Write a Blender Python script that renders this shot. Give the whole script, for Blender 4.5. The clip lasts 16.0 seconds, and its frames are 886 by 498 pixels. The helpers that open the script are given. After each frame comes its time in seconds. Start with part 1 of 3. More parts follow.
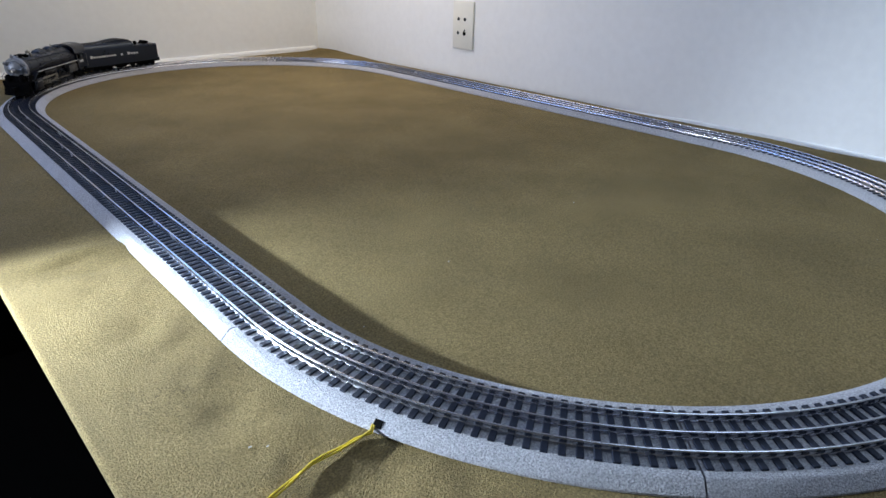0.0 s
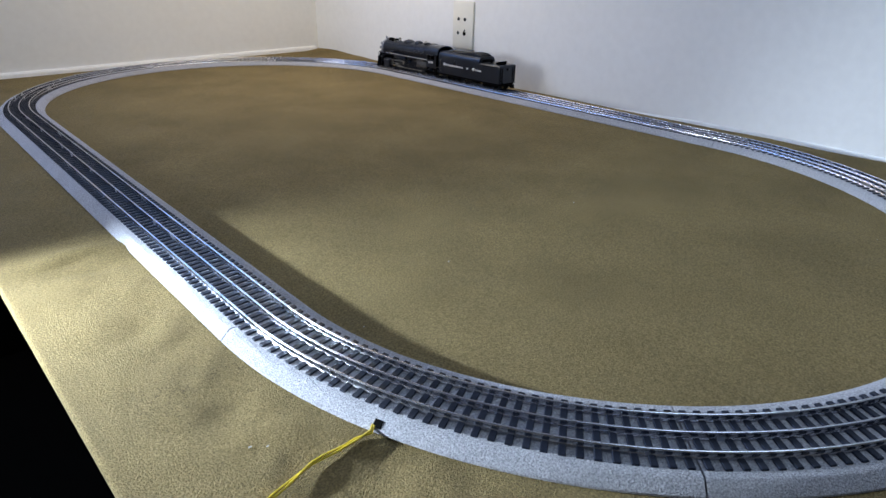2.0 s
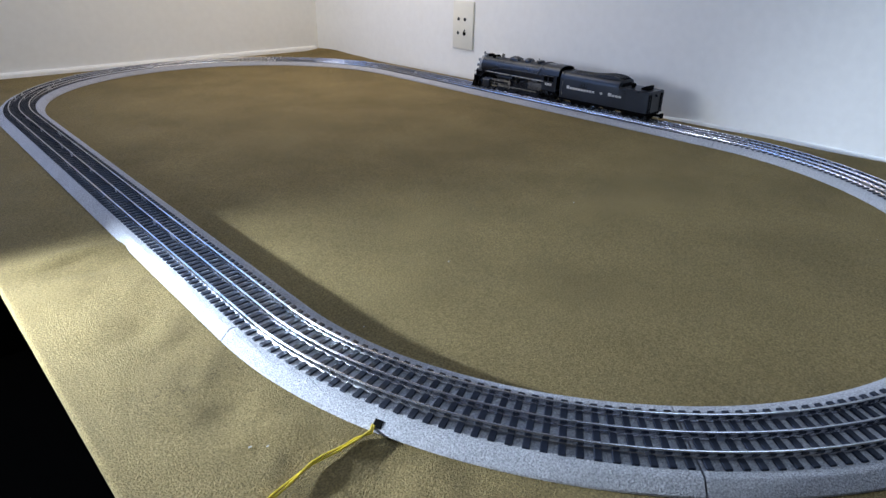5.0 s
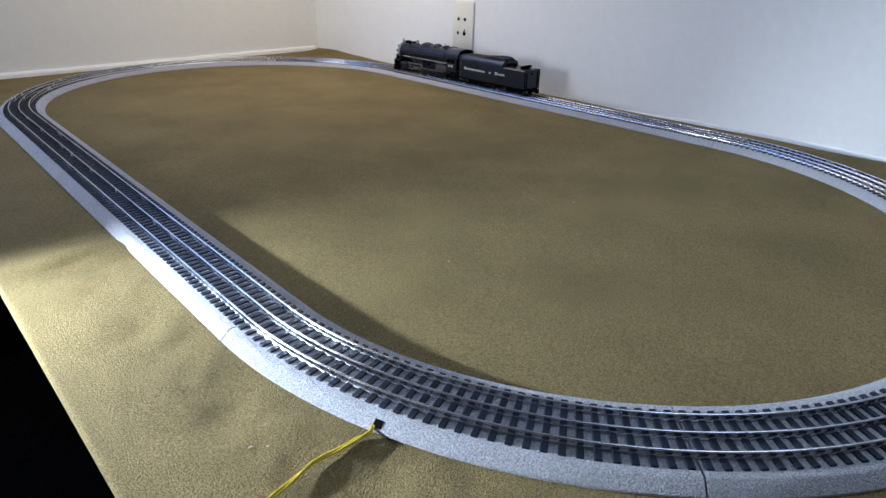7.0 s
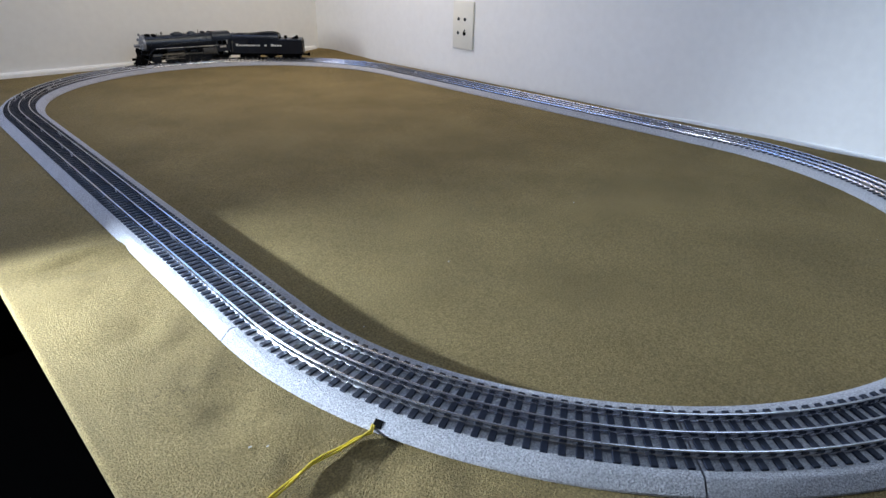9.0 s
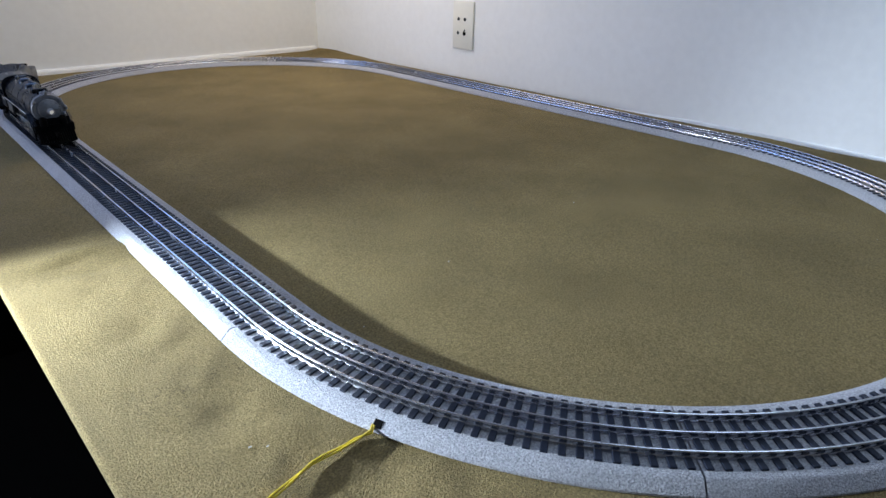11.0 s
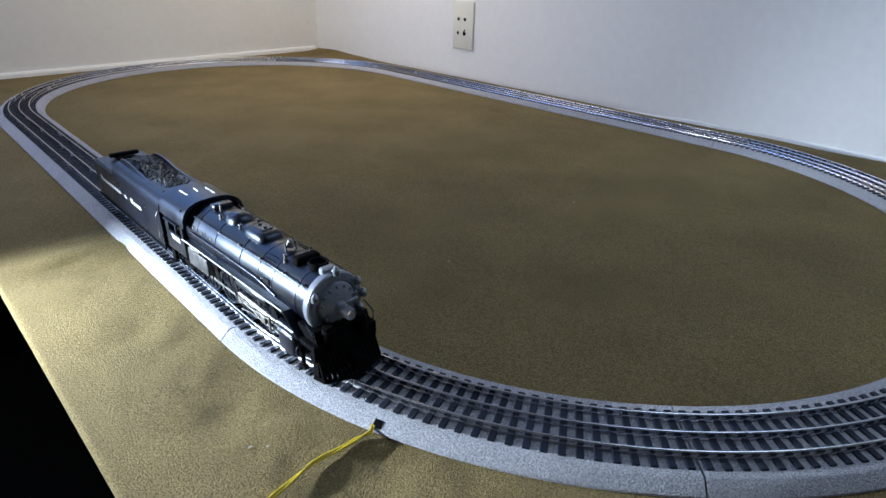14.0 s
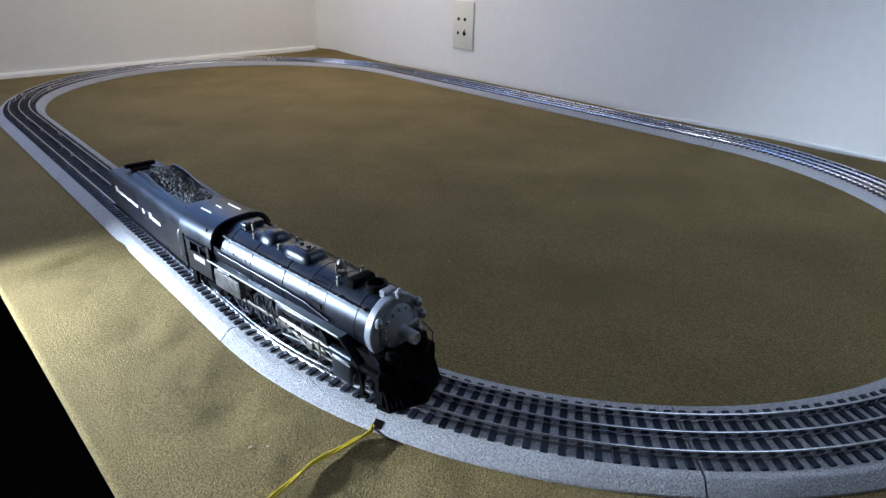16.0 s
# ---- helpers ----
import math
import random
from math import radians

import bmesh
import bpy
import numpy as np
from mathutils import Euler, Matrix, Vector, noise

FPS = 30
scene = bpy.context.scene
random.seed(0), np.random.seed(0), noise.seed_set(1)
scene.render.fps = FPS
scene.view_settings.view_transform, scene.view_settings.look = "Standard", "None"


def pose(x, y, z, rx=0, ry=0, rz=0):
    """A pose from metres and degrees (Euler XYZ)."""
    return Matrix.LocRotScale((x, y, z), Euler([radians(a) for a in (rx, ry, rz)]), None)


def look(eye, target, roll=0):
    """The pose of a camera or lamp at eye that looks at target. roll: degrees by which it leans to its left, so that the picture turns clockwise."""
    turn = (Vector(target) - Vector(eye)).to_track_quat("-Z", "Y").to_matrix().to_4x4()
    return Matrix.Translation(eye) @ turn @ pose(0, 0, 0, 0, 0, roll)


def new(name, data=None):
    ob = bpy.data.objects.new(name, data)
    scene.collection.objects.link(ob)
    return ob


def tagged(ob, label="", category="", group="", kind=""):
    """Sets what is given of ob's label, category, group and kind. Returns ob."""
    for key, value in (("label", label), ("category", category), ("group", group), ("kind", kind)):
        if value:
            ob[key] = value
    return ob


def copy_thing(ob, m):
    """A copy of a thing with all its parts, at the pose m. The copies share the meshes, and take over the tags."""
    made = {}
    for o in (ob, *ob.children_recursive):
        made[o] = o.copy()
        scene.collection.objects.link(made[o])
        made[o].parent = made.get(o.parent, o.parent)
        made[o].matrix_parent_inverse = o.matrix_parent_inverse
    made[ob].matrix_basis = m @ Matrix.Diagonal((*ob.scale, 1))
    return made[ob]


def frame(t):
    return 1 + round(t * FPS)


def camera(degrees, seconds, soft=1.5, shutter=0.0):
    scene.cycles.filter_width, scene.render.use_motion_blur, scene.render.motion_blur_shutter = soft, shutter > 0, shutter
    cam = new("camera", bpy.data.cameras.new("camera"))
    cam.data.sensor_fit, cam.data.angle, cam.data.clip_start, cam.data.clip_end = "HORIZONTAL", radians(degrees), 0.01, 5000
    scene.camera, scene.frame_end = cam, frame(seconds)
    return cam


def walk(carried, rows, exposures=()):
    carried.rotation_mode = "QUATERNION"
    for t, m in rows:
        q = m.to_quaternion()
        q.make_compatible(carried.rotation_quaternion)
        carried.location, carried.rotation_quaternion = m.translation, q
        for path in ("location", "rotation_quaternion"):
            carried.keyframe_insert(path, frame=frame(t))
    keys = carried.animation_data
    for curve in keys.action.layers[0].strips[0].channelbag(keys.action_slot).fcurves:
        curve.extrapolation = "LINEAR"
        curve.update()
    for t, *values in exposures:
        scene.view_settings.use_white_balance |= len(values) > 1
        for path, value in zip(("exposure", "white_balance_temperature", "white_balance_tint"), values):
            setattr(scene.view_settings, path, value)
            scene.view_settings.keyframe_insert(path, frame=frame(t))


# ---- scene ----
cam = camera(73.13, 16.0, soft=1.5)
EYE = (-0.6533, -0.8974, 0.2924)
AIM = (EYE[0] + 0.62174, EYE[1] + 0.65179, EYE[2] - 0.43429)
walk(cam, [(0.0, look(EYE, AIM, 1.27)), (16.0, look(EYE, AIM, 1.27))],
     exposures=[(0.0, 0.0), (13.3, 0.0), (14.4, -0.25), (16.0, -0.25)])

# ---- light ----
world = bpy.data.worlds.new("room_world")
world.use_nodes = True
world.node_tree.nodes["Background"].inputs[0].default_value = (0.5, 0.6, 0.8, 1)
world.node_tree.nodes["Background"].inputs[1].default_value = 0.03
scene.world = world
scene.view_settings.exposure = 0.0


def lamp(name, kind, where, target, power, colour, **kw):
    data = bpy.data.lights.new(name, kind)
    data.energy, data.color = power, colour
    if kind == "SPOT":
        data.spot_size, data.spot_blend, data.shadow_soft_size = radians(kw["cone"]), kw["blend"], kw["size"]
    else:
        data.shape, data.size, data.size_y = "RECTANGLE", kw["size"], kw["size_y"]
    ob = new(name, data)
    ob.matrix_world = look(where, target)
    return ob


LAMP = (-0.91, -0.132, 0.150)
lamp("work_lamp_beam", "SPOT", LAMP, (-0.470, -0.500, -0.030), 82.0, (0.70, 0.84, 1.0), cone=73, blend=1.0, size=0.012)
lamp("ceiling_light", "AREA", (0.17, 0.47, 0.70), (0.17, 0.47, 0.0), 4.2, (1.0, 0.84, 0.62), size=0.6, size_y=0.5)
# added bluish fill behind the camera that brightens the near curve and turf
lamp("rear_ceiling_light", "AREA", (0.30, -1.15, 1.35), (0.30, -1.15, 0.0), 9.8, (0.60, 0.77, 1.0), size=0.9, size_y=0.9)
lamp("window_daylight", "AREA", (-1.65, 0.945, 0.38), (-1.65, 0.0, 0.31), 6.0, (0.16, 0.38, 1.0), size=1.0, size_y=0.46)
# added blue source, out of view, for cool reflections on the train and rails
lamp("high_window_daylight", "AREA", (-0.45, 0.975, 1.03), (-0.45, 0.0, 0.75), 6.2, (0.14, 0.36, 1.0), size=1.20, size_y=0.86)
lamp("west_window_daylight", "AREA", (-2.37, 0.60, 0.40), (0.3, 0.50, 0.3), 15.5, (0.96, 0.98, 1.0), size=0.42, size_y=0.5)


# ---- materials ----
def material(name, colour, rough=0.6, metal=0.0, vary=0.15, scale=200.0, bump=0.0, bump_scale=400.0, dist=0.001,
             stain=0.1, stain_scale=12.0, emit=None, random_amount=0.0, coat=0.0, coat_rough=0.2, spec=0.5, sheen_tint=(1.0, 1.0, 1.0)):
    m = bpy.data.materials.new(name)
    m.use_nodes = True
    nt = m.node_tree
    b = nt.nodes["Principled BSDF"]
    b.inputs["Roughness"].default_value, b.inputs["Metallic"].default_value = rough, metal
    b.inputs["Coat Weight"].default_value, b.inputs["Specular IOR Level"].default_value = coat, spec
    b.inputs["Coat Roughness"].default_value = coat_rough
    b.inputs["Specular Tint"].default_value = (*sheen_tint, 1)
    tc = nt.nodes.new("ShaderNodeTexCoord")

    def noise_at(s, detail=4.0):
        n = nt.nodes.new("ShaderNodeTexNoise")
        n.inputs["Scale"].default_value, n.inputs["Detail"].default_value = s, detail
        nt.links.new(tc.outputs["Object"], n.inputs["Vector"])
        return n

    def spread(source, lo, hi):
        r = nt.nodes.new("ShaderNodeMapRange")
        r.inputs[1].default_value, r.inputs[2].default_value = 0.3, 0.7
        r.inputs[3].default_value, r.inputs[4].default_value = lo, hi
        nt.links.new(source, r.inputs[0])
        return r.outputs[0]

    def times(a, c):
        x = nt.nodes.new("ShaderNodeMath")
        x.operation = "MULTIPLY"
        nt.links.new(a, x.inputs[0])
        nt.links.new(c, x.inputs[1])
        return x.outputs[0]

    value = times(spread(noise_at(scale).outputs[0], 1 - vary, 1 + vary), spread(noise_at(stain_scale).outputs[0], 1 - stain, 1 + stain))
    if random_amount:
        info = nt.nodes.new("ShaderNodeObjectInfo")
        r = nt.nodes.new("ShaderNodeMapRange")
        r.inputs[3].default_value, r.inputs[4].default_value = 1 - random_amount, 1 + random_amount
        nt.links.new(info.outputs["Random"], r.inputs[0])
        value = times(value, r.outputs[0])
    mul = nt.nodes.new("ShaderNodeVectorMath")
    mul.operation = "SCALE"
    mul.inputs[0].default_value = colour
    nt.links.new(value, mul.inputs["Scale"])
    nt.links.new(mul.outputs[0], b.inputs["Base Color"])
    nt.links.new(spread(noise_at(stain_scale * 3).outputs[0], max(0.02, rough - 0.07), min(1, rough + 0.07)), b.inputs["Roughness"])
    if bump:
        bp = nt.nodes.new("ShaderNodeBump")
        bp.inputs["Strength"].default_value, bp.inputs["Distance"].default_value = bump, dist
        nt.links.new(noise_at(bump_scale, 3.0).outputs[0], bp.inputs["Height"])
        nt.links.new(bp.outputs[0], b.inputs["Normal"])
    if emit:
        b.inputs["Emission Color"].default_value, b.inputs["Emission Strength"].default_value = (*emit[0], 1), emit[1]
    return m


TURF = material("olive_turf", (0.244, 0.180, 0.077), 0.95, vary=0.40, scale=620, bump=1.0, bump_scale=820, dist=0.0044, stain=0.16, stain_scale=7, spec=0.2)
BALLAST = material("grey_ballast", (0.40, 0.40, 0.43), 0.85, vary=0.42, scale=760, bump=1.0, bump_scale=900, dist=0.0026, stain=0.06, stain_scale=15)
# bluish colour and tint put the cool reflected light into the ties
TIE = material("dark_tie", (0.011, 0.013, 0.022), 0.42, vary=0.2, scale=300, bump=0.3, bump_scale=300, dist=0.0004, random_amount=0.25, spec=0.25, sheen_tint=(0.7, 0.82, 1.0))
RAIL = material("rail_steel", (0.52, 0.53, 0.57), 0.22, 1.0, vary=0.08, scale=300)
RAIL_MID = material("dark_rail_steel", (0.44, 0.45, 0.50), 0.22, 1.0, vary=0.08, scale=300)
WALL = material("white_wall_paint", (0.80, 0.80, 0.79), 0.75, vary=0.02, scale=60, bump=0.15, bump_scale=160, dist=0.0006, stain=0.03, stain_scale=2.0)
TRIM = material("white_gloss_trim", (0.82, 0.82, 0.81), 0.45, vary=0.03, scale=80, stain=0.04)
# unseen ceiling, made darker than the white walls to limit bounced light
PLASTER = material("darkened_unseen_ceiling", (0.38, 0.37, 0.35), 0.9, vary=0.02, scale=40, bump=0.1, bump_scale=120)
# near-black colour holds the shade on all that lies below the table
SHADE_BLACK = material("shade_black", (0.004, 0.004, 0.004), 1.0, spec=0.0, vary=0.3, scale=300, bump=0.5, bump_scale=300)
# walls out of view, toned down so that they throw back less light
UNSEEN_WALL = material("darkened_unseen_wall", (0.30, 0.28, 0.26), 0.85, vary=0.03, scale=60, bump=0.15, bump_scale=160, dist=0.0006, stain=0.04, stain_scale=2.0)
WOOD = material("table_wood", (0.16, 0.10, 0.055), 0.6, vary=0.15, scale=60)
PLATE = material("ivory_plate", (0.74, 0.72, 0.64), 0.4, vary=0.02, scale=80, stain=0.03)
SLOT = material("black_slot", (0.003, 0.003, 0.003), 0.9, vary=0.05, spec=0.05)
# blue in base colour and specular tint stands in for a blue reflection
BLACK = material("satin_black_diecast", (0.004, 0.0048, 0.0095), 0.33, vary=0.15, scale=250, bump=0.10, bump_scale=700, dist=0.0003, stain=0.15, spec=0.52, sheen_tint=(0.70, 0.82, 1.0))
# colour and gloss lowered to hold the deep shade on the pilot front
BLACK_FLAT = material("flat_black", (0.002, 0.002, 0.0024), 0.8, vary=0.2, scale=250, bump=0.15, bump_scale=500, dist=0.0003, spec=0.05)
GRAPHITE = material("graphite_grey", (0.185, 0.20, 0.235), 0.45, 0.25, vary=0.12, scale=300, bump=0.1, bump_scale=500, dist=0.0003)
CHROME = material("bright_metal", (0.20, 0.195, 0.18), 0.52, 1.0, vary=0.08, scale=300)
WHITE = material("white_paint", (0.50, 0.50, 0.50), 0.5, vary=0.06, scale=300)
COAL = material("coal", (0.012, 0.012, 0.013), 0.45, vary=0.4, scale=300, bump=0.8, bump_scale=350, dist=0.001)
LENS = material("headlight_lens", (0.55, 0.55, 0.52), 0.1, vary=0.02, emit=((1.0, 0.97, 0.90), 0.35))
YELLOW = material("yellow_insulation", (0.62, 0.45, 0.02), 0.45, vary=0.08, scale=300)
LINT = material("pale_lint", (0.45, 0.43, 0.38), 0.8, vary=0.1)
IRON = material("dull_grey_iron", (0.07, 0.07, 0.072), 0.5, 0.5, vary=0.5, scale=260, bump=0.6, bump_scale=300, dist=0.0008)
GLASS = material("window_pane", (0.5, 0.65, 0.9), 0.1, vary=0.02, emit=((0.45, 0.65, 1.0), 0.8))


# ---- mesh helpers ----
def part(name, bm, mat, parent=None, label="", smooth=None):
    me = bpy.data.meshes.new(name)
    bmesh.ops.recalc_face_normals(bm, faces=bm.faces[:])
    bm.to_mesh(me)
    bm.free()
    me.materials.append(mat)
    if smooth is not None:
        me.shade_smooth()
        me.set_sharp_from_angle(angle=radians(smooth))
    ob = new(name, me)
    if parent:
        ob.parent = parent
    if label:
        tagged(ob, label)
    return ob


def box(bm, lo, hi, bevel=0.0, seg=1):
    r = bmesh.ops.create_cube(bm, size=1.0)
    c, d = [(a + b) / 2 for a, b in zip(lo, hi)], [b - a for a, b in zip(lo, hi)]
    for v in r["verts"]:
        v.co = Vector([c[i] + v.co[i] * d[i] for i in range(3)])
    if bevel:
        bmesh.ops.bevel(bm, geom=list({e for v in r["verts"] for e in v.link_edges}), offset=bevel, segments=seg, affect="EDGES", profile=0.5)
    return bm


def rod(bm, a, b, r, seg=10, r2=None):
    a, b = Vector(a), Vector(b)
    d = b - a
    m = Matrix.Translation((a + b) / 2) @ d.to_track_quat("Z", "Y").to_matrix().to_4x4()
    bmesh.ops.create_cone(bm, cap_ends=True, segments=seg, radius1=r, radius2=r if r2 is None else r2, depth=d.length, matrix=m)
    return bm


def lathe(bm, rows, centre, axis="X", seg=40):
    """Turn (distance along the axis, radius) rows about the axis through centre."""
    rings = []
    for d, r in rows:
        ring = []
        for k in range(seg):
            a = 2 * math.pi * k / seg
            u, w = r * math.cos(a), r * math.sin(a)
            off = {"X": (d, u, w), "Y": (u, d, w), "Z": (u, w, d)}[axis]
            ring.append(bm.verts.new(Vector(centre) + Vector(off)))
        rings.append(ring)
    for p, q in zip(rings, rings[1:]):
        for k in range(seg):
            bm.faces.new((p[k], p[(k + 1) % seg], q[(k + 1) % seg], q[k]))
    bm.faces.new(rings[0])
    bm.faces.new(rings[-1])
    return bm


def sweep(bm, profile, path, closed=True, caps=True):
    """Loft a profile of (side, height) points along (place, right) stations."""
    rings = []
    for place, right in path:
        rings.append([bm.verts.new(Vector(place) + Vector(right) * s + Vector((0, 0, z))) for s, z in profile])
    n = len(profile)
    for p, q in zip(rings, rings[1:]):
        for k in range(n if closed else n - 1):
            bm.faces.new((p[k], p[(k + 1) % n], q[(k + 1) % n], q[k]))
    if caps and closed:
        bm.faces.new(rings[0])
        bm.faces.new(list(reversed(rings[-1])))
    return bm


def prism(bm, outline, y0, y1):
    """Extrude an (x, z) outline from y0 to y1."""
    p = [bm.verts.new((x, y0, z)) for x, z in outline]
    q = [bm.verts.new((x, y1, z)) for x, z in outline]
    n = len(p)
    for k in range(n):
        bm.faces.new((p[k], p[(k + 1) % n], q[(k + 1) % n], q[k]))
    bm.faces.new(p)
    bm.faces.new(list(reversed(q)))
    return bm


def tube(bm, pts, r, seg=8):
    pts = [Vector(p) for p in pts]
    rings = []
    for i, p in enumerate(pts):
        d = (pts[min(i + 1, len(pts) - 1)] - pts[max(i - 1, 0)]).normalized()
        side = d.cross(Vector((0, 0, 1)))
        side = side.normalized() if side.length > 1e-4 else Vector((1, 0, 0))
        up = side.cross(d)
        rings.append([bm.verts.new(p + r * (math.cos(2 * math.pi * k / seg) * side + math.sin(2 * math.pi * k / seg) * up)) for k in range(seg)])
    for p, q in zip(rings, rings[1:]):
        for k in range(seg):
            bm.faces.new((p[k], p[(k + 1) % seg], q[(k + 1) % seg], q[k]))
    bm.faces.new(rings[0])
    bm.faces.new(list(reversed(rings[-1])))
    return bm


B = bmesh.new

# ---- room ----
RAD, HALF = 0.4572, 0.4675         # track centre-line radius, half a straight side
XW, XW_LEAN = 0.5606, 0.0065       # east wall at y = 0, and how it runs off square
EDGE = -0.6175                     # open edge of the table
FLOOR, CEIL = -0.76, 1.66
NW, NE = Vector((-2.4, 0.9467, 0)), Vector((0.5538, 1.0371, 0))   # foot of the north wall


def wall_between(name, a, b, thick, label, low=FLOOR, top=CEIL, mat=WALL):
    a, b = Vector((a[0], a[1], 0)), Vector((b[0], b[1], 0))
    d = (b - a).normalized()
    n = Vector((d.y, -d.x, 0))
    bm = B()
    lo = [bm.verts.new(v + Vector((0, 0, low))) for v in (a, b, b - n * thick, a - n * thick)]
    hi = [bm.verts.new(v + Vector((0, 0, top))) for v in (a, b, b - n * thick, a - n * thick)]
    bm.faces.new(lo)
    bm.faces.new(list(reversed(hi)))
    for k in range(4):
        bm.faces.new((lo[k], lo[(k + 1) % 4], hi[(k + 1) % 4], hi[k]))
    return tagged(part(name, bm, mat), label, "window" if "window_" in name else "wall", kind="structure")


def along(x):
    """The point of the north wall's foot at x."""
    return NW.lerp(NE, (x - NW.x) / (NE.x - NW.x))


def east(y):
    """The east wall's face at y."""
    return XW - XW_LEAN * y


wall_between("wall_north", along(0.22), NE, 0.12, "plain white painted wall behind the far curve")
wall_between("wall_north_low", along(-0.6), along(0.22), 0.12, "plain white painted wall below the added high window", top=0.55)
wall_between("wall_north_high", along(-1.10), along(0.22), 0.12, "plain white painted wall above the added high window", low=1.52)
# this high opening is invented to go with the added blue source
wall_between("window_3", along(-1.10) + Vector((0, 0.09, 0)), along(0.22) + Vector((0, 0.09, 0)), 0.02, "unseen bluish daylight window pane", top=1.52, low=0.55, mat=GLASS)
wall_between("wall_north_west", NW, along(-2.2), 0.12, "plain white painted wall beside the window")
wall_between("wall_north_sill", along(-2.2), along(-1.10), 0.12, "plain white painted wall below the window", top=0.12)
wall_between("wall_north_pier", along(-1.10), along(-0.6), 0.12, "plain white painted wall between two windows", top=0.55)
wall_between("wall_north_head", along(-2.2), along(-1.10), 0.12, "plain white painted wall above the window", low=0.64)
wall_between("wall_east", (east(1.3), 1.3), (east(-3.0), -3.0), 0.12, "white painted wall with an ivory outlet plate")
wall_between("wall_south", (east(-3.0), -3.0), (-2.4, -3.0), 0.12, "unseen wall, darkened to limit bounced light", mat=UNSEEN_WALL)
wall_between("wall_west", (-2.4, -3.0), (-2.4, 0.36), 0.12, "unseen wall beside the window, darkened to limit bounced light", mat=UNSEEN_WALL)
wall_between("wall_west_far", (-2.4, 0.84), (-2.4, 1.10), 0.12, "unseen wall beside the window, darkened to limit bounced light", mat=UNSEEN_WALL)
wall_between("wall_west_sill", (-2.4, 0.36), (-2.4, 0.84), 0.12, "unseen wall below the window, darkened to limit bounced light", top=0.18, mat=UNSEEN_WALL)
wall_between("wall_west_head", (-2.4, 0.36), (-2.4, 0.84), 0.12, "unseen wall above the window, darkened to limit bounced light", low=1.06, mat=UNSEEN_WALL)
wall_between("window_2", (-2.49, 0.36), (-2.49, 0.84), 0.02, "unseen bluish daylight window pane", top=1.06, low=0.18, mat=GLASS)
wall_between("window_1", along(-2.2) + Vector((0, 0.09, 0)), along(-1.10) + Vector((0, 0.09, 0)), 0.02, "unseen bluish daylight window pane", top=0.64, low=0.12, mat=GLASS)
tagged(part("floor", box(B(), (-2.6, -3.2, FLOOR - 0.05), (XW + 0.2, 1.7, FLOOR)), SHADE_BLACK), "carpet floor coloured near-black for the shade", "floor", kind="structure")
tagged(part("ceiling", box(B(), (-2.6, -3.2, CEIL), (XW + 0.2, 1.7, CEIL + 0.05)), PLASTER), "unseen ceiling, darkened to limit bounced light", "ceiling", kind="structure")

# added sheet that keeps the wall below table level as black as shade
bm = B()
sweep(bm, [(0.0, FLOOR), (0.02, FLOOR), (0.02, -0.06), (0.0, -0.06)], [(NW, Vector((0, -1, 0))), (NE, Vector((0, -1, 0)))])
tagged(part("wall_panel", bm, SHADE_BLACK), "near-black sheet low on the wall standing for shade", "wall", kind="structure")

# white strip along the foot of the north wall
d = (NE - NW).normalized()
n = Vector((d.y, -d.x, 0))
bm = B()
sweep(bm, [(0.0, -0.01), (0.012, -0.01), (0.010, 0.007), (0.007, 0.011), (0.0, 0.013)], [(NW, n), (NE - d * 0.014, n)])
tagged(part("baseboard", bm, TRIM), "low white strip along the foot of the wall", "baseboard", kind="structure")
bm = B()
path = [Vector((east(-1.6 + 0.02 * i), -1.6 + 0.02 * i, 0)) for i in range(75)]
sweep(bm, [(0, -0.01), (-0.006, -0.01), (-0.0055, 0.004), (-0.003, 0.008), (0, 0.009)],
      [(p + Vector((0, 0, 0.002 * noise.noise(p * 9) - 0.009 + 0.007 * min(1, max(0, (-0.16 - p.y) * 5)))), Vector((1 + 0.5 * noise.noise(p * 7), 0, 0))) for p in path])
tagged(part("trim", bm, TRIM, smooth=40), "uneven white strip along the foot of the wall", "trim", kind="structure")


# ---- outlet plate ----
def outlet_plate():
    root = tagged(new("outlet_plate"), "ivory wall outlet plate with four small dark holes", "outlet")
    root.location = (east(0.310), 0.310, 0.138)
    part("plate", box(B(), (-0.006, -0.038, -0.0605), (0.002, 0.038, 0.0605), 0.0025, 2), PLATE, root, smooth=40)
    for y, z in ((0.0155, 0.015), (-0.0085, 0.015), (0.0165, -0.020)):
        bm = B()
        bmesh.ops.create_cone(bm, cap_ends=True, segments=14, radius1=0.0042, radius2=0.0042, depth=0.002,
                              matrix=pose(-0.0062, y, z, 0, 90, 0))
        part("jack_hole", bm, SLOT, root)
    bm = B()
    bmesh.ops.create_cone(bm, cap_ends=True, segments=14, radius1=0.0052, radius2=0.0052, depth=0.002, matrix=pose(-0.0062, -0.0075, -0.021, 0, 90, 0))
    rod(bm, (-0.0065, -0.0055, -0.018), (-0.0065, -0.0100, -0.0105), 0.0016, 8)
    part("jack_hole", bm, SLOT, root, "larger hole with a hooked notch")
    return root


outlet_plate()


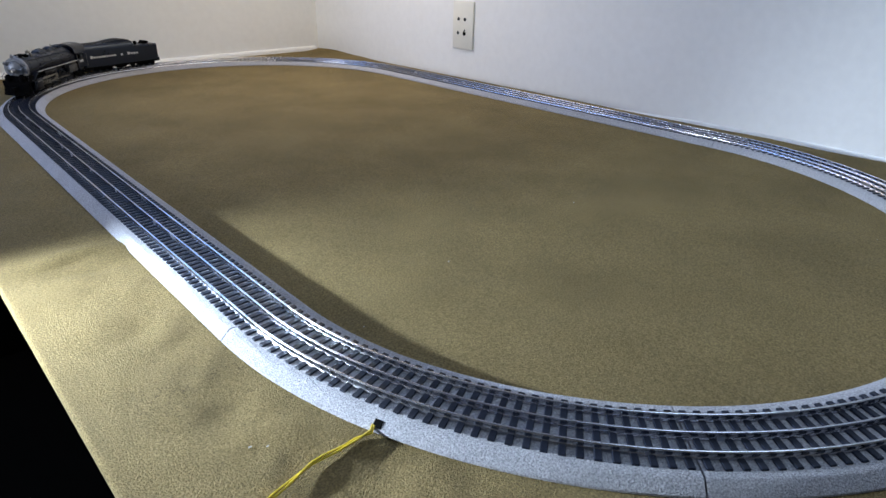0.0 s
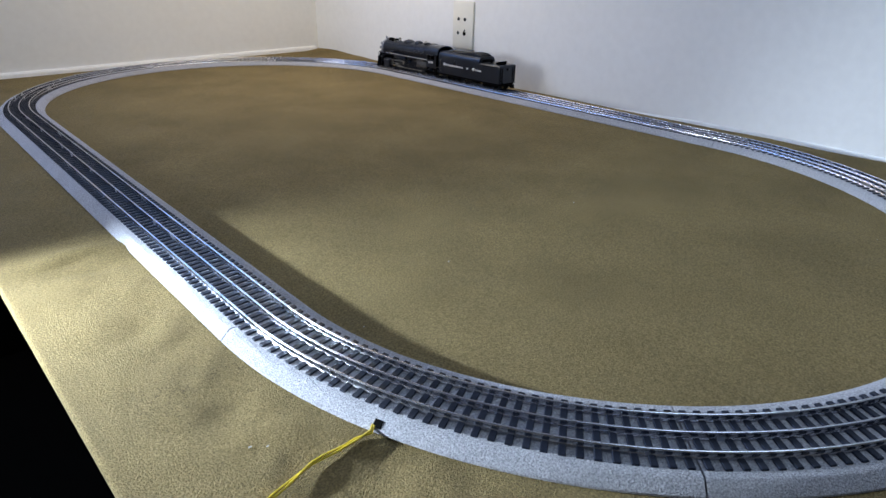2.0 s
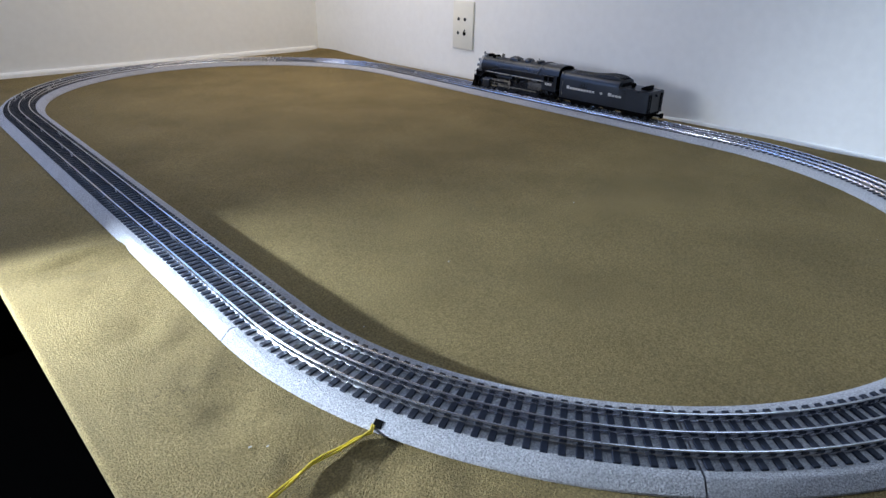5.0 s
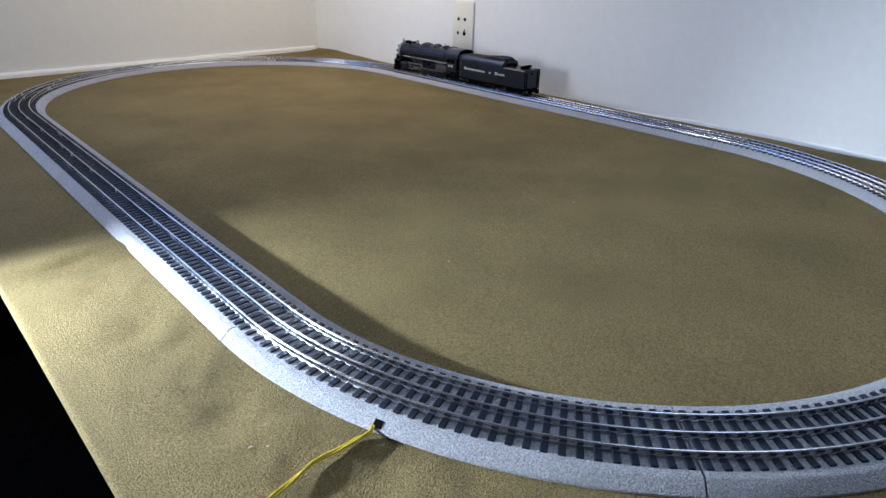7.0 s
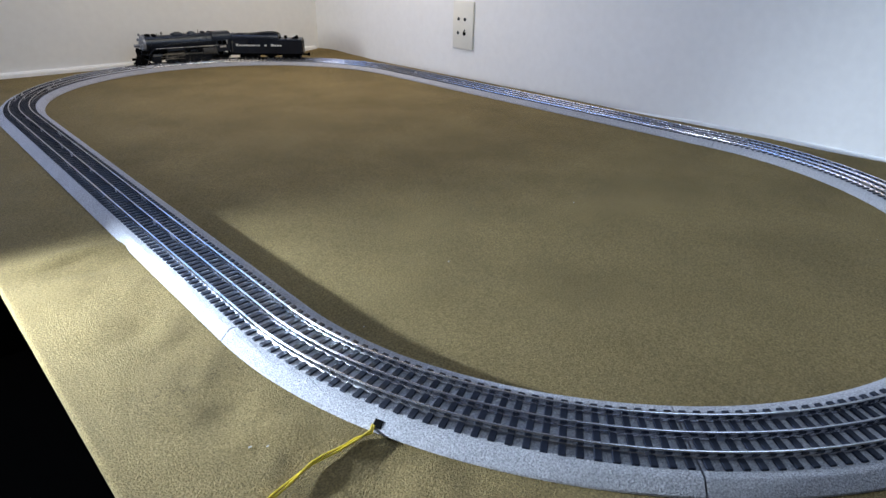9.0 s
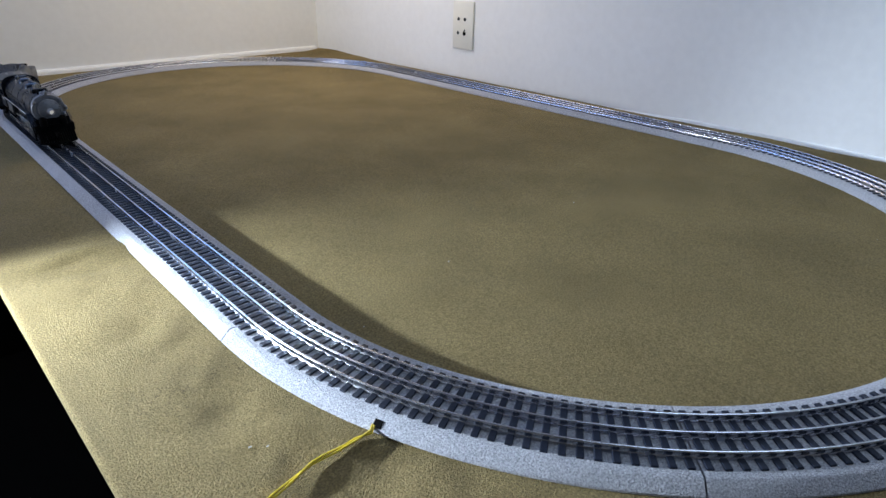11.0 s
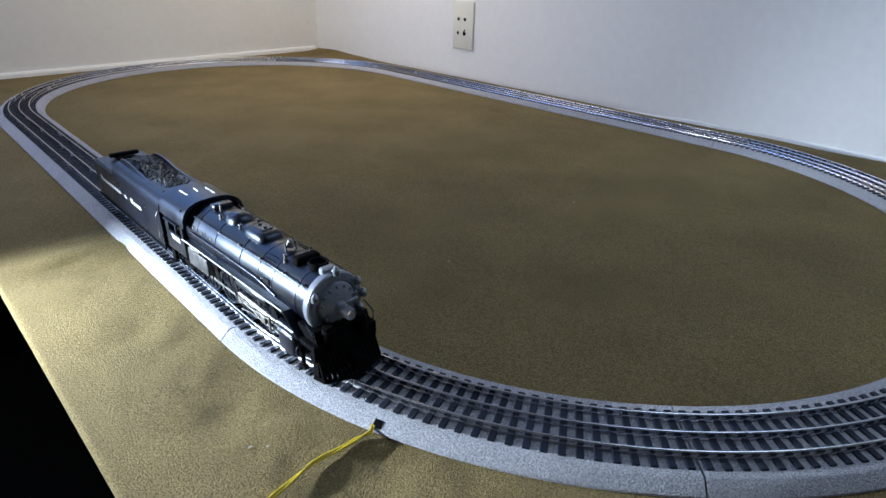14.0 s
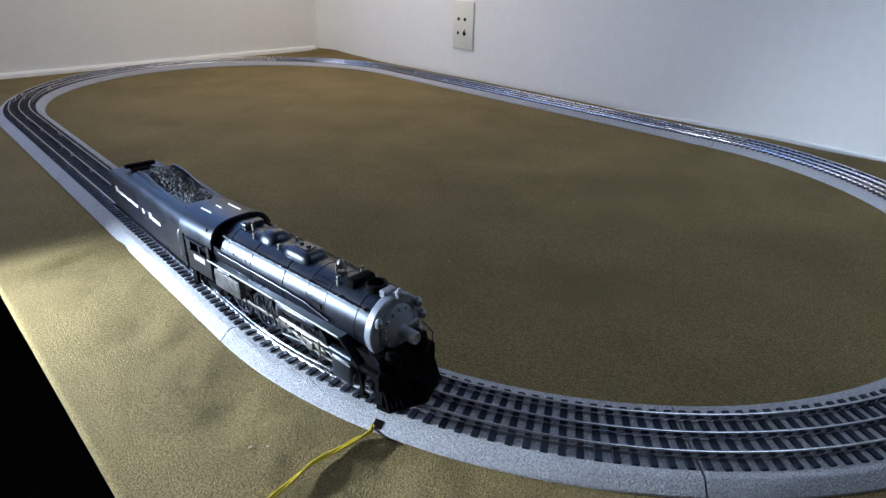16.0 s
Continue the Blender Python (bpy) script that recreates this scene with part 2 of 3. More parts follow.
# ---- table with the turf mat ----
def fold(x, y):
    """Gentle waves of the turf mat, in metres."""
    p = Vector((x, y, 0))
    z = 0.0006 * noise.noise(p * 9) + 0.0009 * noise.noise(p * 3.1 + Vector((5, 2, 0)))
    z += 0.00025 * noise.noise(p * 120)
    if x < -0.44:
        z += (0.0028 * noise.noise(p * 22 + Vector((3, 1, 0))) + 0.0010 * noise.noise(p * 55)) * min(1.0, max(0.0, (-0.20 - y) * 8))
    k = max(0.0, 1 - abs(abs(math.hypot(x, max(0, abs(y) - HALF)) - RAD)) / 0.06)
    z *= 1 - min(1, 1.6 * k)
    e = min(1.0, max(0.0, (x - EDGE) / 0.10))
    z *= e * e * (3 - 2 * e)
    if x > 0.506:
        lift = 0.0010 + 0.0010 * min(1, max(0, (-0.38 - y) * 6)) + 0.009 * min(1, max(0, (y - 0.72) * 5))
        z += min(1.0, (x - 0.506) / (XW - 0.506)) * max(0, lift * (1 + 0.8 * noise.noise(Vector((0.3, y * 9, 1)))))
    a = (x + 0.540) / 0.045
    across = y + 0.244 + 0.20 * (x + 0.540)
    z += math.exp(-a * a) * (0.0080 * math.exp(-((across - 0.030) / 0.018) ** 2) - 0.0034 * math.exp(-((across + 0.010) / 0.015) ** 2))
    if -0.60 < x < -0.50:
        z -= 0.0045 * math.exp(-((y + 0.2295 + 0.04 * (x + 0.55)) / 0.007) ** 2) * max(0.0, 1 - abs(x + 0.552) / 0.042)
    u = ((x - 0.2333) * -0.021 + (y + 0.6458) * -0.067) / 0.00493
    if -0.2 < u < 1.2:
        off = math.hypot(x - (0.2333 + u * -0.021), y - (-0.6458 + u * -0.067))
        z += 0.0016 * math.exp(-(off / 0.006) ** 2) * max(0.0, 1 - abs(u - 0.5) / 0.7)
    for cx, cy, r, deep in ((-0.540, -0.398, 0.022, 0.0022), (-0.520, -0.449, 0.018, 0.0026), (-0.533, -0.550, 0.024, 0.0030), (-0.476, -0.668, 0.020, 0.0040), (-0.518, -0.682, 0.03, 0.004)):
        z -= 1.1 * deep * math.exp(-((x - cx) ** 2 + (y - cy) ** 2) / (r * r))
    return z - 0.0008 * e


def train_table():
    root = tagged(new("train_table"), "wooden train table covered with olive turf mat", "table")
    root.location = (0, 0, 0)
    y0, y1, step = -1.45, 1.15, 0.0050
    rim = [(EDGE + 0.004 * (1 - math.cos(a)), -0.004 * (1 - math.sin(a))) for a in (0, 0.35, 0.7, 1.05, 1.4)]
    xs = [EDGE + 0.11] + [p[0] for p in rim] + list(np.arange(EDGE + 0.0055, XW - 0.001, step)) + [XW - 0.001]
    zs = [-0.0078] + [p[1] for p in rim] + [0.0] * (len(xs) - 6)
    rows = int((y1 - y0) / step)
    far = [along(min(x, NE.x)).y - 0.004 for x in xs]
    verts = [(x + (XW_LEAN * -y * max(0.0, x - 0.3) / 0.26 if x > 0 else -0.011 * (y + 0.45) * min(1.0, max(0.0, -x - 0.3) / 0.3)), y, z + (fold(x, y) if i > 5 else 0.0008 * noise.noise(Vector((x * 9, y * 9, 4))))) for j in range(rows + 1)
             for i, (x, z) in enumerate(zip(xs, zs)) for y in [y0 + (far[i] - y0) * j / rows]]
    w = len(xs)
    faces = [(j * w + i, j * w + i + 1, (j + 1) * w + i + 1, (j + 1) * w + i) for j in range(rows) for i in range(w - 1)]
    me = bpy.data.meshes.new("turf_mat")
    me.from_pydata(verts, [], faces)
    me.materials.append(TURF)
    me.shade_smooth()
    mat = new("turf_mat", me)
    mat.parent = root
    tagged(mat, "olive brown fibrous turf mat with soft folds")
    part("tabletop", box(B(), (EDGE + 0.10, y0, -0.05), (XW - 0.010, 0.93, -0.0080), 0.002), WOOD, root, "plain wooden board")
    for x in (EDGE + 0.40, XW - 0.08):
        for y in (y0 + 0.08, 0.0, 0.86):
            part("leg", box(B(), (x - 0.03, y - 0.03, FLOOR), (x + 0.03, y + 0.03, -0.05), 0.003), WOOD, root)
    return root


train_table()


# ---- track ----
SIZE = 0.93                        # true size of the track's section and of the train
ROADBED = [(SIZE * a, SIZE * b) for a, b in [(-0.0450, 0.0), (-0.0447, 0.0016), (-0.0365, 0.0088), (-0.0345, 0.0096), (0.0345, 0.0096), (0.0365, 0.0088), (0.0447, 0.0016), (0.0450, 0.0)]]
RAILS = [(SIZE * a, SIZE * b) for a, b in [(-0.0015, 0.0), (-0.0014, 0.0008), (-0.0006, 0.0013), (-0.0006, 0.0048), (-0.0010, 0.0052), (-0.0012, 0.0061), (-0.0009, 0.0069), (0.0, 0.0072),
         (0.0009, 0.0069), (0.0012, 0.0061), (0.0010, 0.0052), (0.0006, 0.0048), (0.0006, 0.0013), (0.0014, 0.0008), (0.0015, 0.0)]]
GAUGE = 0.0174
bm = B()
box(bm, (-0.0274, -0.0026, 0.0079), (0.0274, 0.0026, 0.0104), 0.0005)
TIE_MESH = bpy.data.meshes.new("tie")
bm.to_mesh(TIE_MESH)
bm.free()
TIE_MESH.materials.append(TIE)


def stations(length, bend, count, gap=0.0006):
    """Places and right-hand directions along a section that starts at the origin and heads along +y."""
    out = []
    for i in range(count + 1):
        s = gap + (length - 2 * gap) * i / count
        if bend:
            a = s / RAD
            out.append((Vector((-RAD + RAD * math.cos(a), RAD * math.sin(a), 0)), Vector((math.cos(a), math.sin(a), 0))))
        else:
            out.append((Vector((0, s, 0)), Vector((1, 0, 0))))
    return out


def track_section(length, bend, ties, label):
    root = tagged(new("track_section"), label, "toy track", "oval of track sections")
    fine = stations(length, bend, 36 if bend else 12)
    part("roadbed", sweep(B(), ROADBED, fine), BALLAST, root, "moulded grey ballast shoulder", smooth=25)
    for off in (-GAUGE, 0.0, GAUGE):
        bm = sweep(B(), [(off + s, z + 0.0092) for s, z in RAILS], stations(length, bend, 36 if bend else 6, 0.0002))
        part("rail", bm, RAIL if off else RAIL_MID, root, "" if off else "darker centre rail", smooth=62)
    for place, right in stations(length, bend, ties * 2, 0)[1::2]:
        ob = new("tie", TIE_MESH)
        ob.parent = root
        ob.matrix_local = Matrix.Translation(place) @ Matrix.Rotation(math.atan2(right.y, right.x), 4, "Z")
    return root


EIGHTH = RAD * math.pi / 4
JOINT = 0.066
curve = track_section(EIGHTH, True, 33, "curved grey ballasted toy track section with three rails")
curve.matrix_basis = pose(RAD, HALF, 0)
for k in range(1, 8):
    a = k * 45
    if k < 4:
        c = Vector((0, HALF, 0)) + Vector((RAD * math.cos(radians(a)), RAD * math.sin(radians(a)), 0))
    else:
        c = Vector((0, -HALF, 0)) + Vector((RAD * math.cos(radians(a)), RAD * math.sin(radians(a)), 0))
    copy_thing(curve, pose(c.x, c.y, 0, 0, 0, a))
long = track_section(HALF + JOINT, False, 57, "long straight grey ballasted toy track section with three rails")
long.matrix_basis = pose(RAD, -HALF, 0)
short = track_section(HALF - JOINT, False, 38, "straight grey ballasted toy track section with three rails")
short.matrix_basis = pose(RAD, JOINT, 0)
copy_thing(short, pose(-RAD, HALF, 0, 0, 0, 180))
copy_thing(long, pose(-RAD, JOINT, 0, 0, 0, 180))


# ---- feed wires ----
def feed_wire():
    root = tagged(new("feed_wire"), "twisted pair of yellow wires from a hole in the roadbed", "wire")
    root.location = (-0.4650, -0.6385, 0)
    line = [(0.001, 0.0045), (-0.006, -0.001), (-0.018, 0.0005), (-0.031, 0.0005), (-0.042, 0.0018), (-0.052, 0.0020), (-0.064, -0.0010), (-0.075, -0.0035), (-0.083, -0.0050), (-0.110, -0.012), (-0.140, -0.030)]
    for k in (0, 1):
        pts = []
        for i in range(81):
            u = i / 80 * (len(line) - 1)
            j = min(int(u), len(line) - 2)
            w = u - j
            x = line[j][0] * (1 - w) + line[j + 1][0] * w
            y = line[j][1] * (1 - w) + line[j + 1][1] * w
            g = 0.0010 + 0.0022 * math.exp(-((i - 12) / 6) ** 2)
            lift = 0.0040 * math.exp(-i / 6) * (1 if k else 0.5)
            turn = i * 0.11 + k * math.pi + 0.4
            pts.append((x, y + g * math.cos(turn), 0.0016 + lift + 0.0008 * math.sin(turn)))
        part("strand", tube(B(), pts, 0.0008), YELLOW, root, smooth=60)
    hole = part("hole", box(B(), (-0.0034, -0.0030, -0.0006), (0.0034, 0.0030, 0.0006), 0.0005), SLOT, root, "small black wire hole")
    hole.matrix_local = pose(0.0005, -0.0002, 0.0048) @ pose(0, 0, 0, 0, 0, 110.2) @ pose(0, 0, 0, -41, 0, 0)
    return root


feed_wire()
for x, y, sz in ((0.139, -0.370, 1.0), (-0.001, -0.469, 1.3), (-0.252, -0.486, 1.1), (-0.104, -0.453, 0.7), (0.179, -0.782, 0.8), (-0.396, -0.529, 0.7), (-0.538, -0.596, 1.2), (-0.529, -0.603, 0.9)):
    bm = B()
    bmesh.ops.create_icosphere(bm, subdivisions=1, radius=0.0007 * sz)
    for v in bm.verts:
        v.co.x *= 1.5 + 0.6 * random.random()
        v.co.z *= 0.7
    speck = tagged(part("lint_speck", bm, LINT), "tiny pale lint speck on the turf", "lint", "specks on the turf")
    speck.location = (x, y, 0.0006)


# ---- locomotive: x forward from the rear pivot, y left, z up from the table ----
BZ = 0.0725                        # boiler axis
RT = 0.0172                        # rail top
DRIVERS = (0.026, 0.061, 0.096, 0.131)
DR = 0.0172                        # driver radius


def wheel(bm, c, r, y, spokes=0, inner=0.0):
    """A flanged wheel in the plane y."""
    s = 1 if y > 0 else -1
    lathe(bm, [(-0.0025 * s, r + 0.0012), (-0.0014 * s, r + 0.0012), (-0.0010 * s, r), (0.0020 * s, r - 0.0003), (0.0021 * s, r * 0.84), (0.0008 * s, r * 0.82), (0.0008 * s, r * 0.30),
               (0.0024 * s, r * 0.26)], (c[0], y, c[1]), "Y", 28)
    for k in range(spokes):
        a = 2 * math.pi * k / spokes
        rod(bm, (c[0] + 0.25 * r * math.cos(a), y + 0.0012 * s, c[1] + 0.25 * r * math.sin(a)),
            (c[0] + 0.85 * r * math.cos(a), y + 0.0012 * s, c[1] + 0.85 * r * math.sin(a)), 0.0009, 6)


def truck(parent, name, axles, r, length):
    x0 = sum(axles) / len(axles)
    bm = B()
    for s in (-1, 1):
        box(bm, (x0 - length / 2, s * 0.0215 - 0.0015, RT + r - 0.002), (x0 + length / 2, s * 0.0215 + 0.0015, RT + r + 0.004), 0.0007)
        for x in axles:
            box(bm, (x - 0.0035, s * 0.0215 - 0.0025, RT + r - 0.0045), (x + 0.0035, s * 0.0215 + 0.0025, RT + r + 0.006), 0.0008)
            rod(bm, (x, s * 0.0235, RT + r), (x, s * 0.0252, RT + r), 0.0022, 10)
    box(bm, (x0 - 0.006, -0.020, RT + r), (x0 + 0.006, 0.020, RT + r + 0.005), 0.0008)
    t = part(name, bm, BLACK_FLAT, parent)
    for x in axles:
        bm = B()
        for s in (-1, 1):
            wheel(bm, (x, RT + r), r, s * 0.0175)
        rod(bm, (x, -0.0175, RT + r), (x, 0.0175, RT + r), 0.0016, 8)
        part("wheelset", bm, BLACK, t, "dark wheels on one axle", smooth=35)
    return t


def dome(bm, x, lx, ly, top, base, power=2.6):
    """A rounded saddle dome with its top at z."""
    rows, seg = 7, 28
    rings = []
    for i in range(rows + 1):
        u = i / rows * math.pi / 2
        k = math.cos(u) ** (2 / power)
        z = base + (top - base) * math.sin(u) ** (2 / power)
        rings.append([bm.verts.new((x + lx * k * math.copysign(abs(math.cos(a)) ** (2 / power), math.cos(a)),
                                    ly * k * math.copysign(abs(math.sin(a)) ** (2 / power), math.sin(a)), z))
                      for a in [2 * math.pi * j / seg for j in range(seg)]])
    for p, q in zip(rings, rings[1:]):
        for j in range(seg):
            bm.faces.new((p[j], p[(j + 1) % seg], q[(j + 1) % seg], q[j]))
    bm.faces.new(rings[0])
    bmesh.ops.remove_doubles(bm, verts=bm.verts[:], dist=1e-6)
    return bm


def roof_shell(bm, x0, x1, half, eave, top, thick, n=14):
    """A barrel roof from x0 to x1."""
    def arc(dz, w):
        out = []
        for i in range(n + 1):
            a = math.pi * i / n
            c, s = math.cos(a), math.sin(a)
            out.append((w * math.copysign(abs(c) ** 0.75, c), eave + (top - eave + dz) * abs(s) ** 0.75))
        return out
    outer, inner = arc(0, half), arc(-thick, half - thick)
    loop = outer + list(reversed(inner))
    return sweep(bm, loop, [(Vector((x0, 0, 0)), Vector((0, 1, 0))), (Vector((x1, 0, 0)), Vector((0, 1, 0)))])


def locomotive():
    root = tagged(new("steam_locomotive"), "black toy steam locomotive with graphite grey smokebox front", "locomotive")
    P = lambda name, bm, mat, label="", smooth=None, parent=root: part(name, bm, mat, parent, label, smooth)
    # boiler with its taper
    boiler = P("boiler", lathe(B(), [(-0.008, 0.0262), (0.050, 0.0262), (0.075, 0.0258), (0.120, 0.0246), (0.1995, 0.0242), (0.2005, 0.0232)], (0, 0, BZ), "X", 56), BLACK,
               "glossy black tapered boiler", 35)
    for x, r in ((0.020, 0.0266), (0.056, 0.0266), (0.100, 0.0257), (0.130, 0.0249), (0.152, 0.0248), (0.186, 0.0247)):
        P("boiler_band", lathe(B(), [(-0.0010, r - 0.0005), (-0.0007, r), (0.0007, r), (0.0010, r - 0.0005)], (x, 0, BZ), "X", 56), BLACK, "", 35, boiler)
    bm = B()
    for s in (-1, 1):
        for row in (0.55, 0.72, 0.9):
            for k in range(7):
                a, x = row, 0.134 + 0.0022 * k
                bmesh.ops.create_icosphere(bm, subdivisions=1, radius=0.0006,
                                           matrix=Matrix.Translation((x, s * 0.0248 * math.sin(a), BZ + 0.0248 * math.cos(a))))
    tagged(P("rivets", bm, BLACK, "rows of small rivets", None, boiler), kind="stuff")
    # smokebox front
    front = P("smokebox_front", lathe(B(), [(0.1985, 0.0250), (0.2000, 0.0256), (0.2050, 0.0256), (0.2064, 0.0246), (0.2066, 0.0190), (0.2058, 0.0182), (0.2060, 0.0178), (0.2072, 0.0174), (0.2085, 0.0168), (0.2110, 0.0120), (0.2122, 0.0060), (0.2126, 0.0010)],
                                      (0, 0, BZ), "X", 56), GRAPHITE, "graphite grey smokebox door and ring", 30)
    for k in range(14):
        a = 2 * math.pi * (k + 0.5) / 14
        y, z = 0.0150 * math.cos(a), 0.0150 * math.sin(a)
        P("door_dog", box(B(), (0.2085, y - 0.0009, BZ + z - 0.0014), (0.2106, y + 0.0009, BZ + z + 0.0014), 0.0003), GRAPHITE, "", None, front)
    for k in range(20):
        a = 2 * math.pi * (k + 0.5) / 20
        P("ring_bolt", rod(B(), (0.2062, 0.0218 * math.cos(a), BZ + 0.0218 * math.sin(a)), (0.2072, 0.0218 * math.cos(a), BZ + 0.0218 * math.sin(a)), 0.0006, 6), GRAPHITE, "", None, front)
    P("hinge", box(box(B(), (0.2085, 0.0040, BZ - 0.0012), (0.2124, 0.0170, BZ + 0.0012), 0.0004), (0.2075, 0.0160, BZ - 0.0050), (0.2100, 0.0185, BZ + 0.0050), 0.0006), GRAPHITE, "grey door hinge strap", None, front)
    head = P("headlight", lathe(B(), [(0.2115, 0.0058), (0.2125, 0.0062), (0.2135, 0.0048), (0.2255, 0.0048), (0.2265, 0.0044), (0.2262, 0.0038), (0.2195, 0.0037)], (0, 0, BZ - 0.002), "X", 24), GRAPHITE,
             "graphite grey headlight tube", 35)
    P("lens", lathe(B(), [(0.2197, 0.0036), (0.2212, 0.0030), (0.2220, 0.0012)], (0, 0, BZ - 0.002), "X", 20), LENS, "glowing headlight lens", 60, head)
    for y, z in ((0.0195, 0.0135), (-0.0205, 0.0125), (0.0245, 0.001), (0.0205, -0.0105), (0.0, 0.0285)):
        bm = B()
        lathe(bm, [(-0.0034, 0.0020), (-0.0026, 0.0028), (0.0020, 0.0028), (0.0028, 0.0019), (0.0044, 0.0010)], (0.2095, y, BZ + z), "Z", 12)
        rod(bm, (0.204, y, BZ + z - 0.001), (0.2095, y, BZ + z - 0.001), 0.0009, 8)
        m = P("marker_lamp", bm, GRAPHITE, "small grey marker lamp", 35)
        P("lens", lathe(B(), [(0.0, 0.0018), (0.0006, 0.0014), (0.0009, 0.0004)], (0.2120, y, BZ + z), "X", 10), CHROME, "", 60, m)
    # top fittings
    st = P("smokestack", lathe(B(), [(-0.006, 0.0098), (0.0, 0.0084), (0.003, 0.0078), (0.0058, 0.0082), (0.0066, 0.0078), (0.0062, 0.0062), (0.001, 0.0058)], (0.186, 0, BZ + 0.0225), "Z", 28), BLACK_FLAT,
           "short flared smokestack", 40)
    P("stack_cap", box(B(), (0.1945, -0.0062, BZ + 0.0222), (0.2010, 0.0062, BZ + 0.0285), 0.001), GRAPHITE, "pale grey cover in front of the stack", None, st)
    P("feedwater_heater", box(B(), (0.163, -0.0115, BZ + 0.0205), (0.174, 0.0115, BZ + 0.0285), 0.003, 3), BLACK_FLAT, "", 35)
    P("sand_dome", dome(B(), 0.060, 0.0135, 0.0125, BZ + 0.0325, BZ + 0.018), BLACK, "rounded black dome", 50)
    P("sand_box", dome(B(), 0.102, 0.0185, 0.0125, BZ + 0.0305, BZ + 0.016, 4.0), BLACK, "long flat-topped black sand box", 50)
    P("box_lid", box(B(), (0.094, -0.0055, BZ + 0.0302), (0.110, 0.0055, BZ + 0.0313), 0.0005), BLACK, "")
    for x in (0.097, 0.106):
        P("sand_hatch", lathe(B(), [(0, 0.0022), (0.0012, 0.0020), (0.0016, 0.0010)], (x, 0, BZ + 0.0311), "Z", 12), BLACK, "")
    for x, y in ((0.078, -0.009), (0.078, 0.009), (0.045, -0.011), (0.045, 0.011), (0.157, -0.012), (0.157, 0.012)):
        bm = B()
        lathe(bm, [(0, 0.0018), (0.004, 0.0018), (0.0042, 0.0012), (0.0062, 0.0012), (0.0066, 0.0017), (0.0076, 0.0015)], (x, y, BZ + 0.0205), "Z", 12)
        P("safety_valve", bm, CHROME, "small bright metal valve", 35)
    bell = P("bell_bracket", rod(rod(B(), (0.146, -0.0045, BZ + 0.0235), (0.146, -0.0045, BZ + 0.032), 0.0009, 8), (0.146, 0.0045, BZ + 0.0235), (0.146, 0.0045, BZ + 0.032), 0.0009, 8), CHROME)
    P("bell", lathe(B(), [(0, 0.0042), (0.0012, 0.0036), (0.004, 0.0028), (0.006, 0.0020), (0.0068, 0.0006)], (0.146, 0, BZ + 0.0275), "Z", 18), CHROME, "small bright bell", 40, bell)
    P("whistle", rod(B(), (0.036, -0.006, BZ + 0.026), (0.036, -0.006, BZ + 0.0345), 0.0012, 10), CHROME, "bright whistle", 40)
    P("turret", box(B(), (0.020, -0.010, BZ + 0.0245), (0.030, 0.010, BZ + 0.031), 0.002, 2), BLACK, "", 35)
    # hand rails and pipes
    for s in (-1, 1):
        y, z = s * 0.0205, BZ + 0.0185
        rail = P("hand_rail", tube(B(), [(0.012, s * 0.0222, BZ + 0.0186), (0.075, s * 0.0218, BZ + 0.0180), (0.125, s * 0.0205, BZ + 0.0172), (0.196, s * 0.0200, BZ + 0.0168)], 0.0006, 6), BLACK, "", 60)
        for x in (0.025, 0.060, 0.095, 0.130, 0.165, 0.192):
            yy = s * (0.0222 - 0.0022 * min(1, x / 0.19))
            P("stanchion", rod(B(), (x, yy * 0.90, BZ + 0.0172), (x, yy * 1.02, BZ + 0.0183 - 0.006 * x), 0.0010, 8), CHROME, "", None, rail)
        P("steam_pipe", tube(B(), [(0.010, s * 0.0279, BZ + 0.004), (0.080, s * 0.0268, BZ + 0.003), (0.130, s * 0.0256, BZ + 0.001), (0.160, s * 0.0258, BZ - 0.004)], 0.0011, 8), BLACK, "", 60)
        # running board with a pale edge
        bm = B()
        prism(bm, [(-0.010, 0.0610), (0.152, 0.0610), (0.176, 0.0610), (0.196, 0.0465), (0.206, 0.0465), (0.206, 0.0485), (0.197, 0.0485), (0.1765, 0.0632), (-0.010, 0.0632)], s * 0.017, s * 0.0300)
        board = P("running_board", bm, BLACK, "black running board", 30)
        for a, b_ in ((-0.010, 0.092), (0.096, 0.1745)):
            P("edge_stripe", box(B(), (a, s * 0.0300 - 0.0002, 0.0619), (b_, s * 0.0300 + 0.0004, 0.0633), 0.0002), WHITE, "white edge line", None, board)
        # air tanks below the board
        P("air_tank", lathe(B(), [(0.0, 0.0020), (0.001, 0.0042), (0.003, 0.0050), (0.050, 0.0050), (0.052, 0.0042), (0.053, 0.0020)], (0.090, s * 0.0225, 0.0545), "X", 18), BLACK, "", 40)
        # cylinders and valve gear
        bm = B()
        box(bm, (0.163, s * 0.0225 - 0.0075, 0.0225), (0.188, s * 0.0225 + 0.0075, 0.0445), 0.0035, 3)
        cyl = P("cylinder", bm, BLACK, "black steam cylinder", 35)
        P("cylinder_head", lathe(B(), [(0.188, 0.0070), (0.1895, 0.0066), (0.1905, 0.0030)], (0, s * 0.0225, 0.0300), "X", 20), BLACK, "", 35, cyl)
        P("valve_chest", lathe(B(), [(0.158, 0.0030), (0.159, 0.0040), (0.192, 0.0040), (0.193, 0.0030)], (0, s * 0.0235, 0.0430), "X", 18), BLACK, "", 35, cyl)
        P("cylinder_line", box(B(), (0.164, s * 0.0301 - 0.0003, 0.0412), (0.187, s * 0.0301 + 0.0004, 0.0424), 0.0002), CHROME, "bright moulding line", None, cyl)
